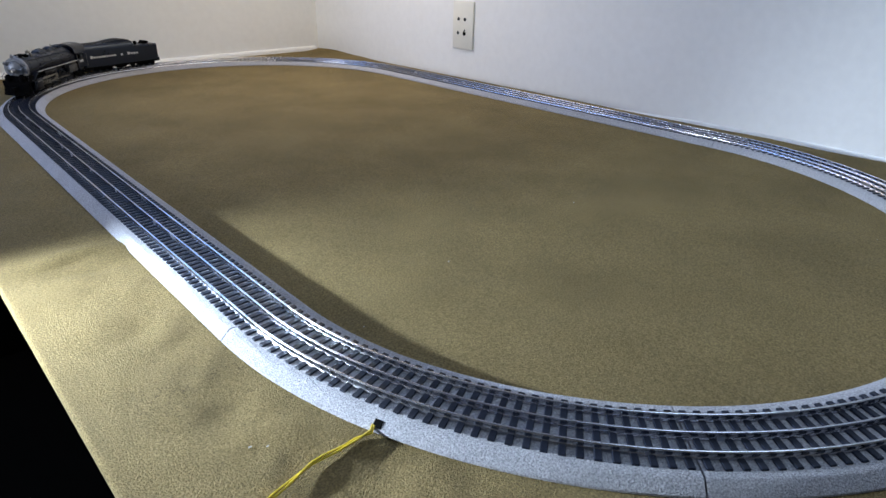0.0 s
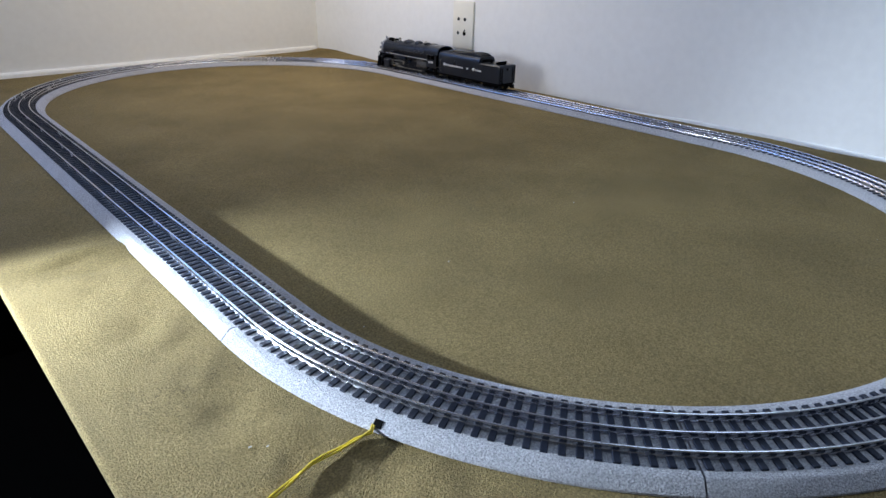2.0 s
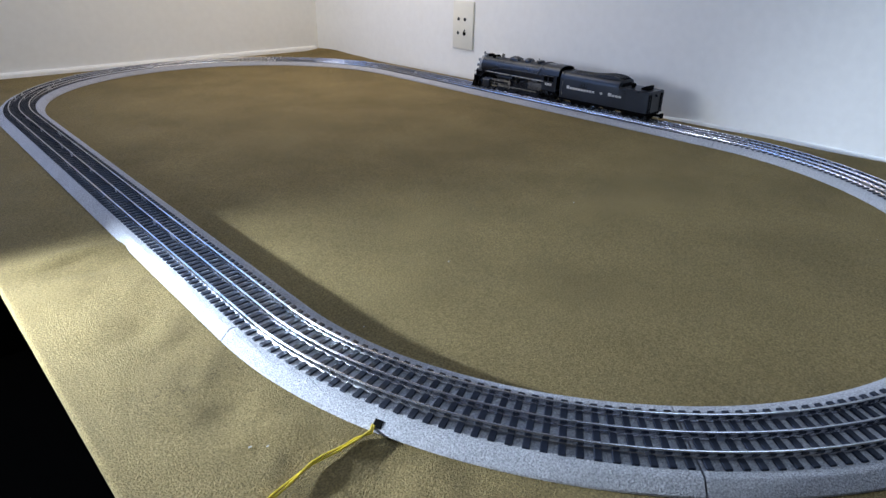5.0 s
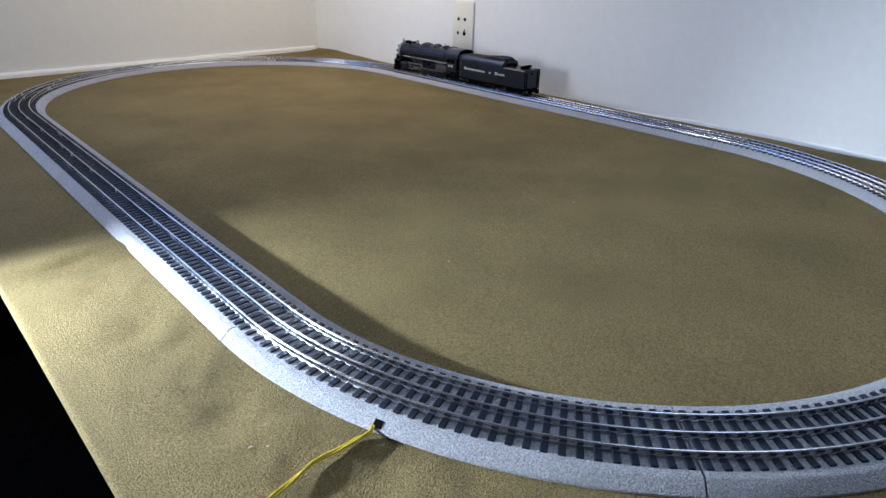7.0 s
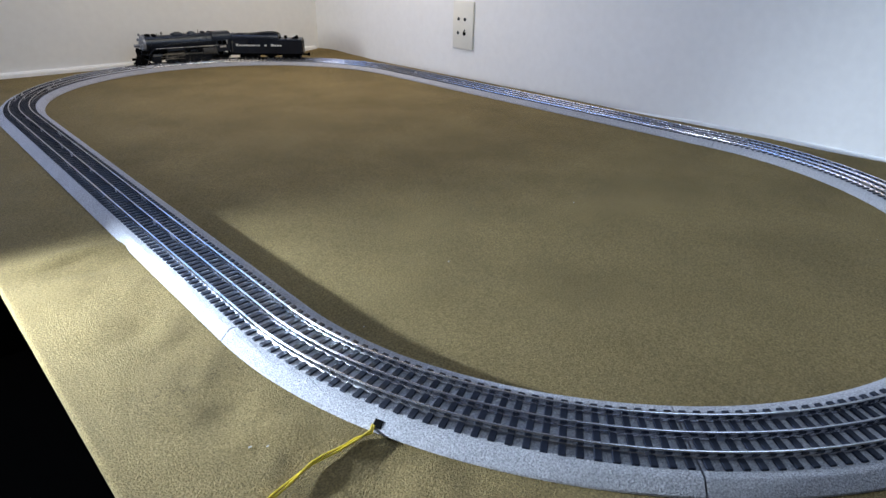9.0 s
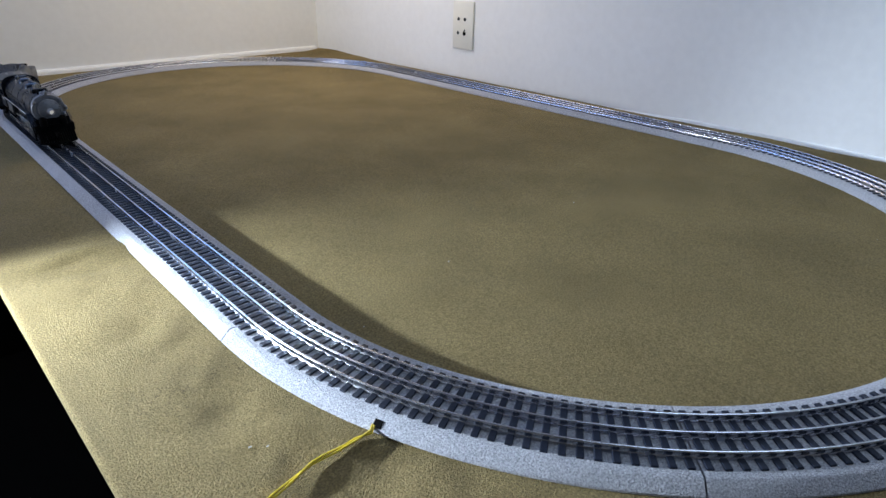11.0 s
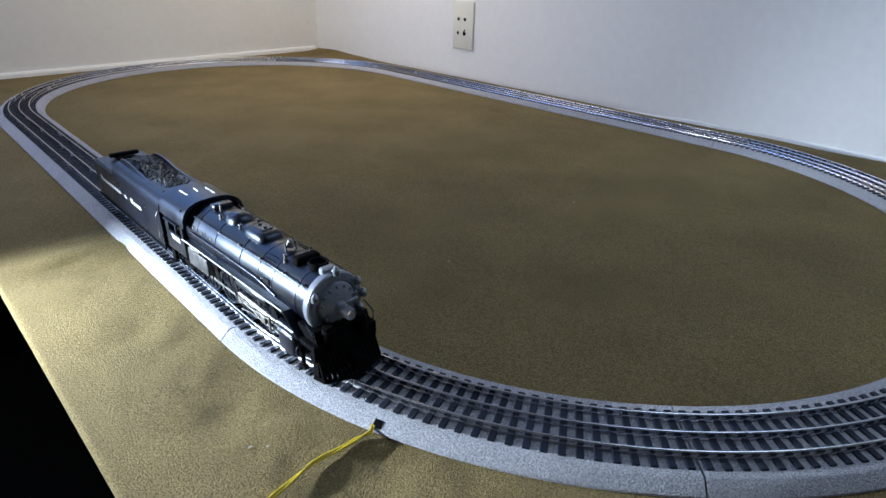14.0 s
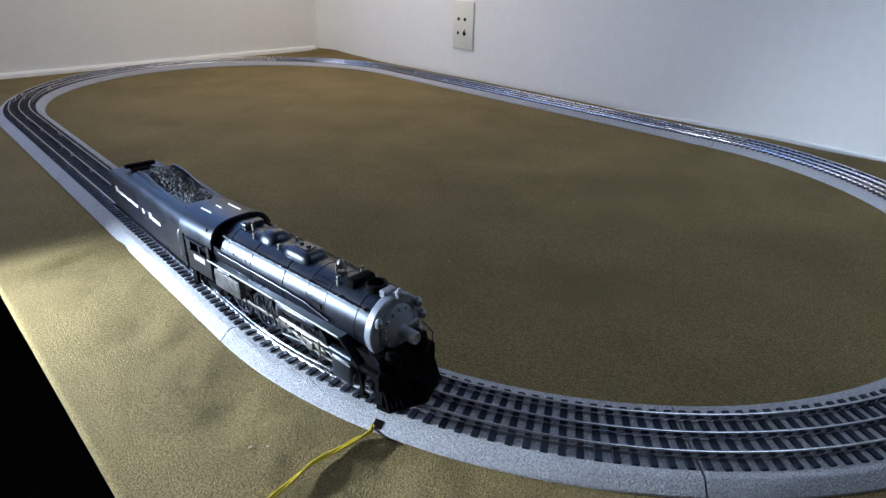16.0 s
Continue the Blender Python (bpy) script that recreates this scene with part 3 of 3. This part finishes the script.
        for z in (0.0365, 0.0300):
            P("guide_bar", box(B(), (0.120, s * 0.0240 - 0.0009, z - 0.0008), (0.164, s * 0.0240 + 0.0009, z + 0.0008), 0.0002), CHROME, "bright crosshead guide")
        P("crosshead", box(B(), (0.128, s * 0.0245 - 0.0015, 0.0295), (0.136, s * 0.0245 + 0.0015, 0.0372), 0.0006), CHROME, "bright crosshead")
        P("valve_gear", tube(tube(B(), [(0.098, s * 0.0268, 0.0520), (0.094, s * 0.0268, 0.0420), (0.099, s * 0.0268, 0.0360)], 0.0012, 6),
                             [(0.096, s * 0.0272, 0.0455), (0.130, s * 0.0272, 0.0435), (0.160, s * 0.0255, 0.0430)], 0.0010, 6), CHROME, "bright valve gear links")
        P("steps", box(box(B(), (0.196, s * 0.0285 - 0.0012, 0.022), (0.200, s * 0.0285 + 0.0012, 0.047), 0.0005), (0.194, s * 0.0285 - 0.002, 0.0215), (0.204, s * 0.0285 + 0.002, 0.0235), 0.0005), BLACK_FLAT)
        P("ladder_rail", tube(B(), [(0.176, s * 0.0302, 0.064), (0.196, s * 0.0302, 0.048), (0.202, s * 0.0300, 0.026)], 0.0007, 6), BLACK, "", 60)
        for k in range(3):
            x = 0.012 + 0.018 * k
            P("washout_plug", lathe(B(), [(0, 0.0012), (0.0010, 0.0010)], (x, s * 0.0262 - (0.0005 if s > 0 else -0.0005), BZ + 0.008), "Y", 10), CHROME)
        bm = B()
        for k in range(4):
            rod(bm, (0.010 + 0.012 * k, s * 0.0275, 0.036), (0.010 + 0.012 * k, s * 0.0275, 0.060), 0.0006, 6)
        P("staybolts", bm, BLACK)
    # firebox, frame, deck and pilot
    P("firebox", box(B(), (-0.004, -0.0250, 0.050), (0.052, 0.0250, 0.070), 0.003, 2), BLACK, "", 35)
    P("frame", box(B(), (-0.030, -0.0125, 0.026), (0.200, 0.0125, 0.052), 0.002), BLACK_FLAT)
    P("smokebox_saddle", box(B(), (0.160, -0.018, 0.040), (0.192, 0.018, 0.056), 0.003, 2), BLACK_FLAT, "", 35)
    P("pilot_deck", box(B(), (0.186, -0.0300, 0.0440), (0.216, 0.0300, 0.0490), 0.0015, 2), BLACK_FLAT, "", 35)
    P("pump_shield", prism(B(), [(0.188, 0.047), (0.216, 0.047), (0.2125, 0.0585), (0.190, 0.0585)], -0.0255, 0.0255), BLACK_FLAT)
    for s in (-1, 1):
        P("air_pump", lathe(B(), [(0.0, 0.0052), (0.001, 0.0060), (0.011, 0.0060), (0.012, 0.0045), (0.0145, 0.0045), (0.0155, 0.0035)], (0.2165, s * 0.015, 0.047), "Z", 18), BLACK_FLAT, "", 35)
        P("deck_rail", tube(B(), [(0.216, s * 0.0285, 0.049), (0.2165, s * 0.0285, 0.058), (0.206, s * 0.0275, 0.064)], 0.0007, 6), BLACK, "", 60)
        # more of the running gear
        P("ash_pan", box(B(), (-0.004, s * 0.0255 - 0.0030, 0.0380), (0.038, s * 0.0255 + 0.0030, 0.0560), 0.0015, 2), IRON, "rough grey ash pan", 35)
        P("radius_rod", tube(B(), [(0.098, s * 0.0275, 0.0470), (0.150, s * 0.0275, 0.0462), (0.160, s * 0.0262, 0.0440)], 0.0009, 6), CHROME, "bright valve rod", 60)
        P("eccentric_rod", tube(B(), [(0.096, s * 0.0262, 0.0290), (0.128, s * 0.0262, 0.0335), (0.099, s * 0.0262, 0.0385)], 0.0008, 6), CHROME, "bright eccentric rod", 60)
        P("combination_lever", box(B(), (0.1455, s * 0.0270 - 0.0007, 0.0295), (0.1475, s * 0.0270 + 0.0007, 0.0465), 0.0003), CHROME, "bright valve lever")
        P("reverse_link", lathe(B(), [(s * 0.0255, 0.0045), (s * 0.0270, 0.0045)], (0.099, 0, 0.0430), "Y", 18), CHROME, "bright curved link", 35)
        P("sand_pipe", tube(B(), [(0.082, s * 0.0235, 0.0600), (0.080, s * 0.0250, 0.0460), (0.079, s * 0.0205, 0.0240)], 0.0008, 6), IRON, "", 60)
        P("sand_pipe", tube(B(), [(0.116, s * 0.0235, 0.0600), (0.115, s * 0.0250, 0.0460), (0.114, s * 0.0205, 0.0240)], 0.0008, 6), IRON, "", 60)
        P("injector", lathe(B(), [(0.0, 0.0012), (0.001, 0.0026), (0.012, 0.0026), (0.014, 0.0016), (0.020, 0.0016)], (0.006, s * 0.0282, 0.0590), "X", 12), IRON, "", 35)
        P("inspection_plate", box(B(), (0.140, s * 0.0249 - 0.0006, BZ + 0.0010), (0.150, s * 0.0249 + 0.0006, BZ + 0.0060), 0.0003), BLACK)
        for x in (0.044, 0.079, 0.114):
            P("brake_hanger", box(B(), (x - 0.0012, s * 0.0185 - 0.0008, 0.0230), (x + 0.0012, s * 0.0185 + 0.0008, 0.0440), 0.0004), IRON)
    P("pilot_beam", box(B(), (0.213, -0.0300, 0.0350), (0.2185, 0.0300, 0.0490), 0.001), BLACK_FLAT)
    bm = B()
    for s in (-1, 1):
        rod(bm, (0.2360, 0, 0.0200), (0.2250, s * 0.027, 0.0200), 0.0016, 8)
        rod(bm, (0.2250, s * 0.027, 0.0200), (0.2140, s * 0.029, 0.0200), 0.0016, 8)
    prism(bm, [(0.211, 0.0200), (0.2185, 0.0200), (0.2185, 0.0400), (0.211, 0.0400)], -0.028, 0.028)
    pilot = P("pilot", bm, BLACK_FLAT, "slatted black cowcatcher")
    for k in range(-7, 8):
        y = k * 0.0037
        foot = 0.2360 - 0.011 * abs(k / 7)
        P("slat", rod(B(), (0.2175, y, 0.0400), (foot, y * 1.02, 0.0205), 0.0018, 6), BLACK_FLAT, "", None, pilot)
    P("front_coupler", box(B(), (0.218, -0.0035, 0.0295), (0.2390, 0.0035, 0.0365), 0.0014, 2), BLACK_FLAT, "", 35)
    # cab
    cab = P("cab", B(), BLACK, "black cab with open side windows")
    bm = B()
    for s in (-1, 1):
        y0, y1 = s * 0.0285, s * 0.0300
        box(bm, (-0.047, min(y0, y1), 0.043), (-0.005, max(y0, y1), 0.0640))
        for a, b_ in ((-0.047, -0.039), (-0.0245, -0.0215), (-0.010, -0.005)):
            box(bm, (a, min(y0, y1), 0.0640), (b_, max(y0, y1), 0.0800))
        box(bm, (-0.047, min(y0, y1), 0.0770), (-0.005, max(y0, y1), 0.0830))
    prism(bm, [(-0.0070, 0.043), (-0.0050, 0.043), (-0.0050, 0.094), (-0.0070, 0.094)], -0.0285, 0.0285)
    box(bm, (-0.047, -0.0285, 0.043), (-0.007, 0.0285, 0.046))
    bm.to_mesh(cab.data)
    bm.free()
    # filler block: stops the lamp from shining through the cab onto the turf
    P("backhead", box(B(), (-0.0400, -0.0240, 0.0460), (-0.0072, 0.0240, 0.0880), 0.003, 2), BLACK_FLAT, "dark block added in the cab to stop light", 35, cab)
    roof = P("cab_roof", roof_shell(B(), -0.0530, 0.0010, 0.0312, 0.0790, 0.1015, 0.0016), BLACK, "curved black cab roof", 35)
    P("roof_rim", roof_shell(B(), 0.0010, 0.0045, 0.0320, 0.0783, 0.1030, 0.0030), BLACK, "", 35, roof)
    for x0, x1, y in ((-0.040, -0.022, -0.0125), (-0.034, -0.024, -0.0005), (-0.030, -0.009, 0.010)):
        z = 0.0790 + (0.1015 - 0.0790) * (max(0.0, 1 - (abs(y) / 0.0315) ** (2 / 0.75))) ** 0.375
        P("roof_rib", box(B(), (x0, y - 0.0006, z - 0.0012), (x1, y + 0.0006, z + 0.0008), 0.0003), WHITE, "thin pale roof line", None, roof)
    for s in (-1, 1):
        P("window_visor", box(B(), (-0.041, s * 0.0318 - 0.0018, 0.0762), (-0.009, s * 0.0318 + 0.0018, 0.0776), 0.0004), BLACK, "", None, cab)
        for k in range(4):
            x = -0.034 + 0.0050 * k
            P("number_bar", box(B(), (x, s * 0.0300 - 0.0001, 0.0555), (x + 0.0037, s * 0.0300 + 0.0005, 0.0610)), WHITE, "plain white number bar", None, cab)
        P("arm_rest", box(B(), (-0.040, s * 0.0308 - 0.0008, 0.0630), (-0.010, s * 0.0308 + 0.0008, 0.0648), 0.0003), BLACK, "", None, cab)
    for s in (-1, 1):
        P("cab_step", box(box(B(), (-0.046, s * 0.0275 - 0.0015, 0.0265), (-0.038, s * 0.0275 + 0.0015, 0.0440), 0.0005), (-0.047, s * 0.0285 - 0.003, 0.0262), (-0.037, s * 0.0285 + 0.003, 0.0280), 0.0005), BLACK_FLAT)
    P("drawbar", box(B(), (-0.075, -0.003, 0.0275), (-0.028, 0.003, 0.0300), 0.0005), BLACK_FLAT)
    truck(root, "trailing_truck", (-0.034, -0.006), 0.0105, 0.052)
    truck(root, "pilot_truck", (0.2085,), 0.0095, 0.018)
    for x in DRIVERS:
        axle = P("driving_axle", rod(B(), (0, -0.0178, 0), (0, 0.0178, 0), 0.0022, 8), BLACK_FLAT)
        axle.location = (x, 0, RT + DR)
        for s in (-1, 1):
            bm = B()
            wheel(bm, (0, 0), DR, s * 0.0178, 11)
            prism(bm, [(DR * 0.80 * math.cos(a), DR * 0.80 * math.sin(a)) for a in [radians(v) for v in range(130, 231, 20)]], s * 0.0186, s * 0.0198)
            rod(bm, (0.0075, s * 0.0186, 0), (0.0075, s * 0.0225, 0), 0.0018, 10)
            P("driving_wheel", bm, BLACK, "spoked black driving wheel", 35, axle)
    for s in (-1, 1):
        bm = B()
        box(bm, (DRIVERS[0] - 0.003, s * 0.0215 - 0.0007, -0.0013), (DRIVERS[-1] + 0.003, s * 0.0215 + 0.0007, 0.0013), 0.0003)
        for x in DRIVERS:
            lathe(bm, [(s * 0.0205, 0.0024), (s * 0.0226, 0.0024)], (x, 0, 0), "Y", 14)
        ob = P("side_rod", bm, CHROME, "bright coupling rod")
        ob.location = (0.0075, 0, RT + DR)
        bm = B()
        box(bm, (DRIVERS[2], s * 0.0236 - 0.0006, -0.0011), (DRIVERS[2] + 0.048, s * 0.0236 + 0.0006, 0.0011), 0.0003)
        lathe(bm, [(s * 0.0228, 0.0024), (s * 0.0246, 0.0024)], (DRIVERS[2], 0, 0), "Y", 14)
        ob = P("main_rod", bm, CHROME, "bright main rod")
        ob.location = (0.0075, 0, RT + DR)
    return root


def tender():
    root = tagged(new("tender"), "black toy coal tender with white lettering bars", "tender")
    P = lambda name, bm, mat, label="", smooth=None, parent=root: part(name, bm, mat, parent, label, smooth)
    hw = 0.0298

    def shell(top, shoulder):
        right = [(hw, 0.0340), (hw, shoulder)]
        for i in range(1, 8):
            a = math.pi / 2 * i / 7
            right.append((hw - 0.0120 * (1 - math.cos(a)), shoulder + (top - shoulder) * math.sin(a)))
        return right + [(-s, z) for s, z in reversed(right)]

    bm = sweep(B(), shell(0.0895, 0.0750), [(Vector((x, 0, 0)), Vector((0, 1, 0))) for x in (0.054, 0.199)])
    P("body", bm, BLACK, "black rounded tender body", 35)
    tank = P("water_tank", sweep(B(), [(hw, 0.0340), (hw, 0.0745), (hw - 0.003, 0.0770), (-hw + 0.003, 0.0770), (-hw, 0.0745), (-hw, 0.0340)],
                                 [(Vector((x, 0, 0)), Vector((0, 1, 0))) for x in (-0.0160, 0.054)]), BLACK, "lower flat rear deck", 25)
    P("front_rim", sweep(B(), [(s * 1.025, 0.034 + (z - 0.034) * 1.02) for s, z in shell(0.0895, 0.0750)], [(Vector((x, 0, 0)), Vector((0, 1, 0))) for x in (0.1975, 0.2015)]), BLACK, "", 35)
    P("tank_lid", box(box(B(), (-0.004, -0.010, 0.0768), (0.014, 0.012, 0.0810), 0.002, 2), (-0.001, -0.016, 0.0800), (0.006, 0.018, 0.0845), 0.0015, 2), BLACK_FLAT, "raised black tank lid", 35, tank)
    P("vent_post", lathe(B(), [(0, 0.0034), (0.002, 0.0034), (0.0035, 0.0046), (0.0060, 0.0054), (0.0085, 0.0046), (0.0100, 0.0012)], (0.034, 0.006, 0.0768), "Z", 16), BLACK_FLAT, "", 35, tank)
    hump = [(0.052, 0.0740), (0.0535, 0.0850), (0.057, 0.0905), (0.063, 0.0938), (0.075, 0.0955), (0.092, 0.0957), (0.108, 0.0940), (0.124, 0.0915), (0.142, 0.0903), (0.190, 0.0900)]
    P("rear_coaming", prism(B(), [(0.050, 0.074), (0.054, 0.074), (0.060, 0.0905), (0.057, 0.0905)], -0.0180, 0.0180), BLACK_FLAT)
    # coal
    bm = B()
    rnd = random.Random(5)
    for i in range(520):
        u, v = rnd.random(), rnd.uniform(-1, 1)
        x = 0.062 + 0.118 * u
        peak = 0.0905 + 0.0050 * math.exp(-((u - 0.25) / 0.34) ** 2) * (1 - 0.3 * v * v) - 0.0015 * v * v
        r = rnd.uniform(0.0014, 0.0032)
        m = Matrix.Translation((x, v * 0.0160, peak - r * 0.5)) @ Euler((rnd.random() * 6, rnd.random() * 6, 0)).to_matrix().to_4x4() @ Matrix.Diagonal((1, rnd.uniform(0.6, 1), rnd.uniform(0.5, 0.9), 1))
        bmesh.ops.create_icosphere(bm, subdivisions=1, radius=r, matrix=m)
    tagged(P("coal_load", bm, COAL, "heap of shiny black coal lumps"), kind="stuff")
    for s in (-1, 1):
        P("bunker_side", prism(B(), hump + [(0.190, 0.0860), (0.060, 0.0760)], s * 0.0175, s * 0.0195), BLACK, "curved bunker side sheet")
        # lettering bars: on both sides the line starts at the viewer's left
        x = 0.002 if s < 0 else 0.183
        step = 1 if s < 0 else -1
        for k, (w, hgt) in enumerate([(0.0070, 0.0066)] + [(0.0056, 0.0042)] * 9 + [(-0.0110, 0)] + [(0.0060, 0.0046)] + [(-0.0110, 0)] + [(0.0080, 0.0066)] + [(0.0062, 0.0042)] * 3):
            if w > 0:
                a, b_ = sorted((x, x + step * w))
                P("lettering_bar", box(B(), (a, s * hw - 0.0001, 0.0560), (b_, s * hw + 0.0004, 0.0560 + hgt)), WHITE, "plain white lettering bar")
            x += step * (abs(w) + 0.0016)
        P("sill", box(B(), (-0.0170, s * 0.0302 - 0.0010, 0.0318), (0.2015, s * 0.0302 + 0.0010, 0.0348), 0.0004), BLACK_FLAT)
        bm = B()
        for z in (0.042, 0.051, 0.060, 0.069):
            rod(bm, (-0.0170, s * 0.027, z), (-0.0170, s * 0.019, z), 0.0006, 6)
        rod(bm, (-0.0170, s * 0.027, 0.036), (-0.0170, s * 0.027, 0.072), 0.0007, 6)
        rod(bm, (-0.0170, s * 0.019, 0.036), (-0.0170, s * 0.019, 0.072), 0.0007, 6)
        P("ladder", bm, BLACK_FLAT)
        P("grab_rail", tube(B(), [(0.194, s * 0.0300, 0.040), (0.194, s * 0.0318, 0.044), (0.194, s * 0.0318, 0.068), (0.194, s * 0.0300, 0.072)], 0.0006, 6), CHROME, "thin bright grab rail", 60)
    P("floor_frame", box(B(), (-0.0160, -0.026, 0.0290), (0.2000, 0.026, 0.0340), 0.001), BLACK_FLAT)
    brake = tube(B(), [(0.064, 0.0, 0.0290), (0.078, 0.0, 0.0220), (0.092, 0.0, 0.0220), (0.106, 0.0, 0.0290)], 0.0024, 8)
    P("tank_rigging", box(brake, (0.074, -0.012, 0.0235), (0.096, 0.012, 0.0292), 0.001), BLACK_FLAT, "dark rigging under the tank")
    P("rear_light", lathe(B(), [(-0.0025, 0.0022), (-0.0020, 0.0030), (0.0032, 0.0030)], (-0.0175, 0, 0.0680), "X", 16), BLACK, "", 35)
    P("rear_coupler", box(box(B(), (-0.0330, -0.0030, 0.0270), (-0.0130, 0.0030, 0.0320), 0.001), (-0.0370, -0.0055, 0.0250), (-0.0315, 0.0055, 0.0350), 0.0015, 2), BLACK_FLAT, "knuckle coupler")
    truck(root, "front_truck", (0.130, 0.149, 0.168), 0.0088, 0.052)
    truck(root, "rear_truck", (0.000, 0.019, 0.038), 0.0088, 0.052)
    return root


LOCO, TENDER = locomotive(), tender()

# distance run along the track (rear pivot of the engine); 0 at the start of the near curve
RUN = [(0, -1.333), (0.5, -1.629), (1, -1.940), (1.5, -2.226), (2, -2.516), (2.5, -2.763), (3, -2.883), (3.5, -2.897), (4, -2.900), (5.5, -2.900),
       (6, -2.887), (6.3, -2.837), (6.5, -2.779), (7, -2.591), (7.5, -2.386), (8, -2.187), (8.5, -1.986), (9, -1.768), (9.2, -1.671), (10.2, -1.204),
       (11.3, -0.764), (11.5, -0.684), (12, -0.503), (12.5, -0.384), (13, -0.288), (13.5, -0.188), (14, -0.085), (14.3, -0.040), (14.5, -0.031),
       (15, -0.031), (16, -0.031)]


def run_at(t):
    """Monotone cubic through RUN."""
    T, S = [r[0] for r in RUN], [r[1] for r in RUN]
    dlt = [(S[i + 1] - S[i]) / (T[i + 1] - T[i]) for i in range(len(T) - 1)]
    i = max(0, min(len(T) - 2, sum(1 for v in T if v <= t) - 1))

    def slope(k):
        if k == 0 or k == len(T) - 1:
            return dlt[0] if k == 0 else 0.0
        a, b = dlt[k - 1], dlt[k]
        return 0.0 if a * b <= 0 else 2 * a * b / (a + b)
    hgt = T[i + 1] - T[i]
    u = (t - T[i]) / hgt
    return ((2 * u ** 3 - 3 * u * u + 1) * S[i] + (u ** 3 - 2 * u * u + u) * hgt * slope(i)
            + (-2 * u ** 3 + 3 * u * u) * S[i + 1] + (u ** 3 - u * u) * hgt * slope(i + 1))


def on_track(s):
    arc = math.pi * RAD
    if s > 0:
        return Vector((-RAD * math.cos(s / RAD), -HALF - RAD * math.sin(s / RAD), 0))
    if s > -2 * HALF:
        return Vector((-RAD, -HALF - s, 0))
    s = -2 * HALF - s
    if s < arc:
        return Vector((-RAD * math.cos(s / RAD), HALF + RAD * math.sin(s / RAD), 0))
    return Vector((RAD, HALF - (s - arc), 0))


def ride(front, rear, drop=0.0):
    a, b = on_track(front), on_track(rear)
    return pose(b.x, b.y, drop, 0, 0, math.degrees(math.atan2(a.y - b.y, a.x - b.x)))


def motions():
    times = [i / 30 for i in range(481)]
    runs = [run_at(t) for t in times]
    LOCO.scale, TENDER.scale = (SIZE, SIZE, SIZE), (1.03 * SIZE, 1.03 * SIZE, 1.03 * SIZE)
    walk(LOCO, [(t, ride(s + 0.16 * SIZE, s)) for t, s in zip(times[::3], runs[::3])])
    walk(TENDER, [(t, ride(s - 0.137 * SIZE, s - 0.267 * SIZE, -0.0005)) for t, s in zip(times[::3], runs[::3])])
    axle = RT + DR
    for ob in LOCO.children:
        if ob.name.startswith("driving_axle"):
            x = ob.location.x
            walk(ob, [(t, pose(x, 0, axle, 0, math.degrees((s - runs[-1]) / (SIZE * DR)), 0)) for t, s in zip(times, runs)])
        elif ob.name.startswith(("side_rod", "main_rod")):
            rows = []
            for t, s in zip(times, runs):
                a = (s - runs[-1]) / (SIZE * DR)
                z = -0.0075 * math.sin(a)
                tilt = math.degrees(math.asin((z + 0.001) / 0.048)) if ob.name.startswith("main_rod") else 0
                rows.append((t, Matrix.Translation((0.0075 * math.cos(a), 0, axle + z)) if not tilt else
                             Matrix.Translation((DRIVERS[2] + 0.0075 * math.cos(a), 0, axle + z)) @ pose(0, 0, 0, 0, tilt, 0) @ Matrix.Translation((-DRIVERS[2], 0, 0))))
            walk(ob, rows)


motions()
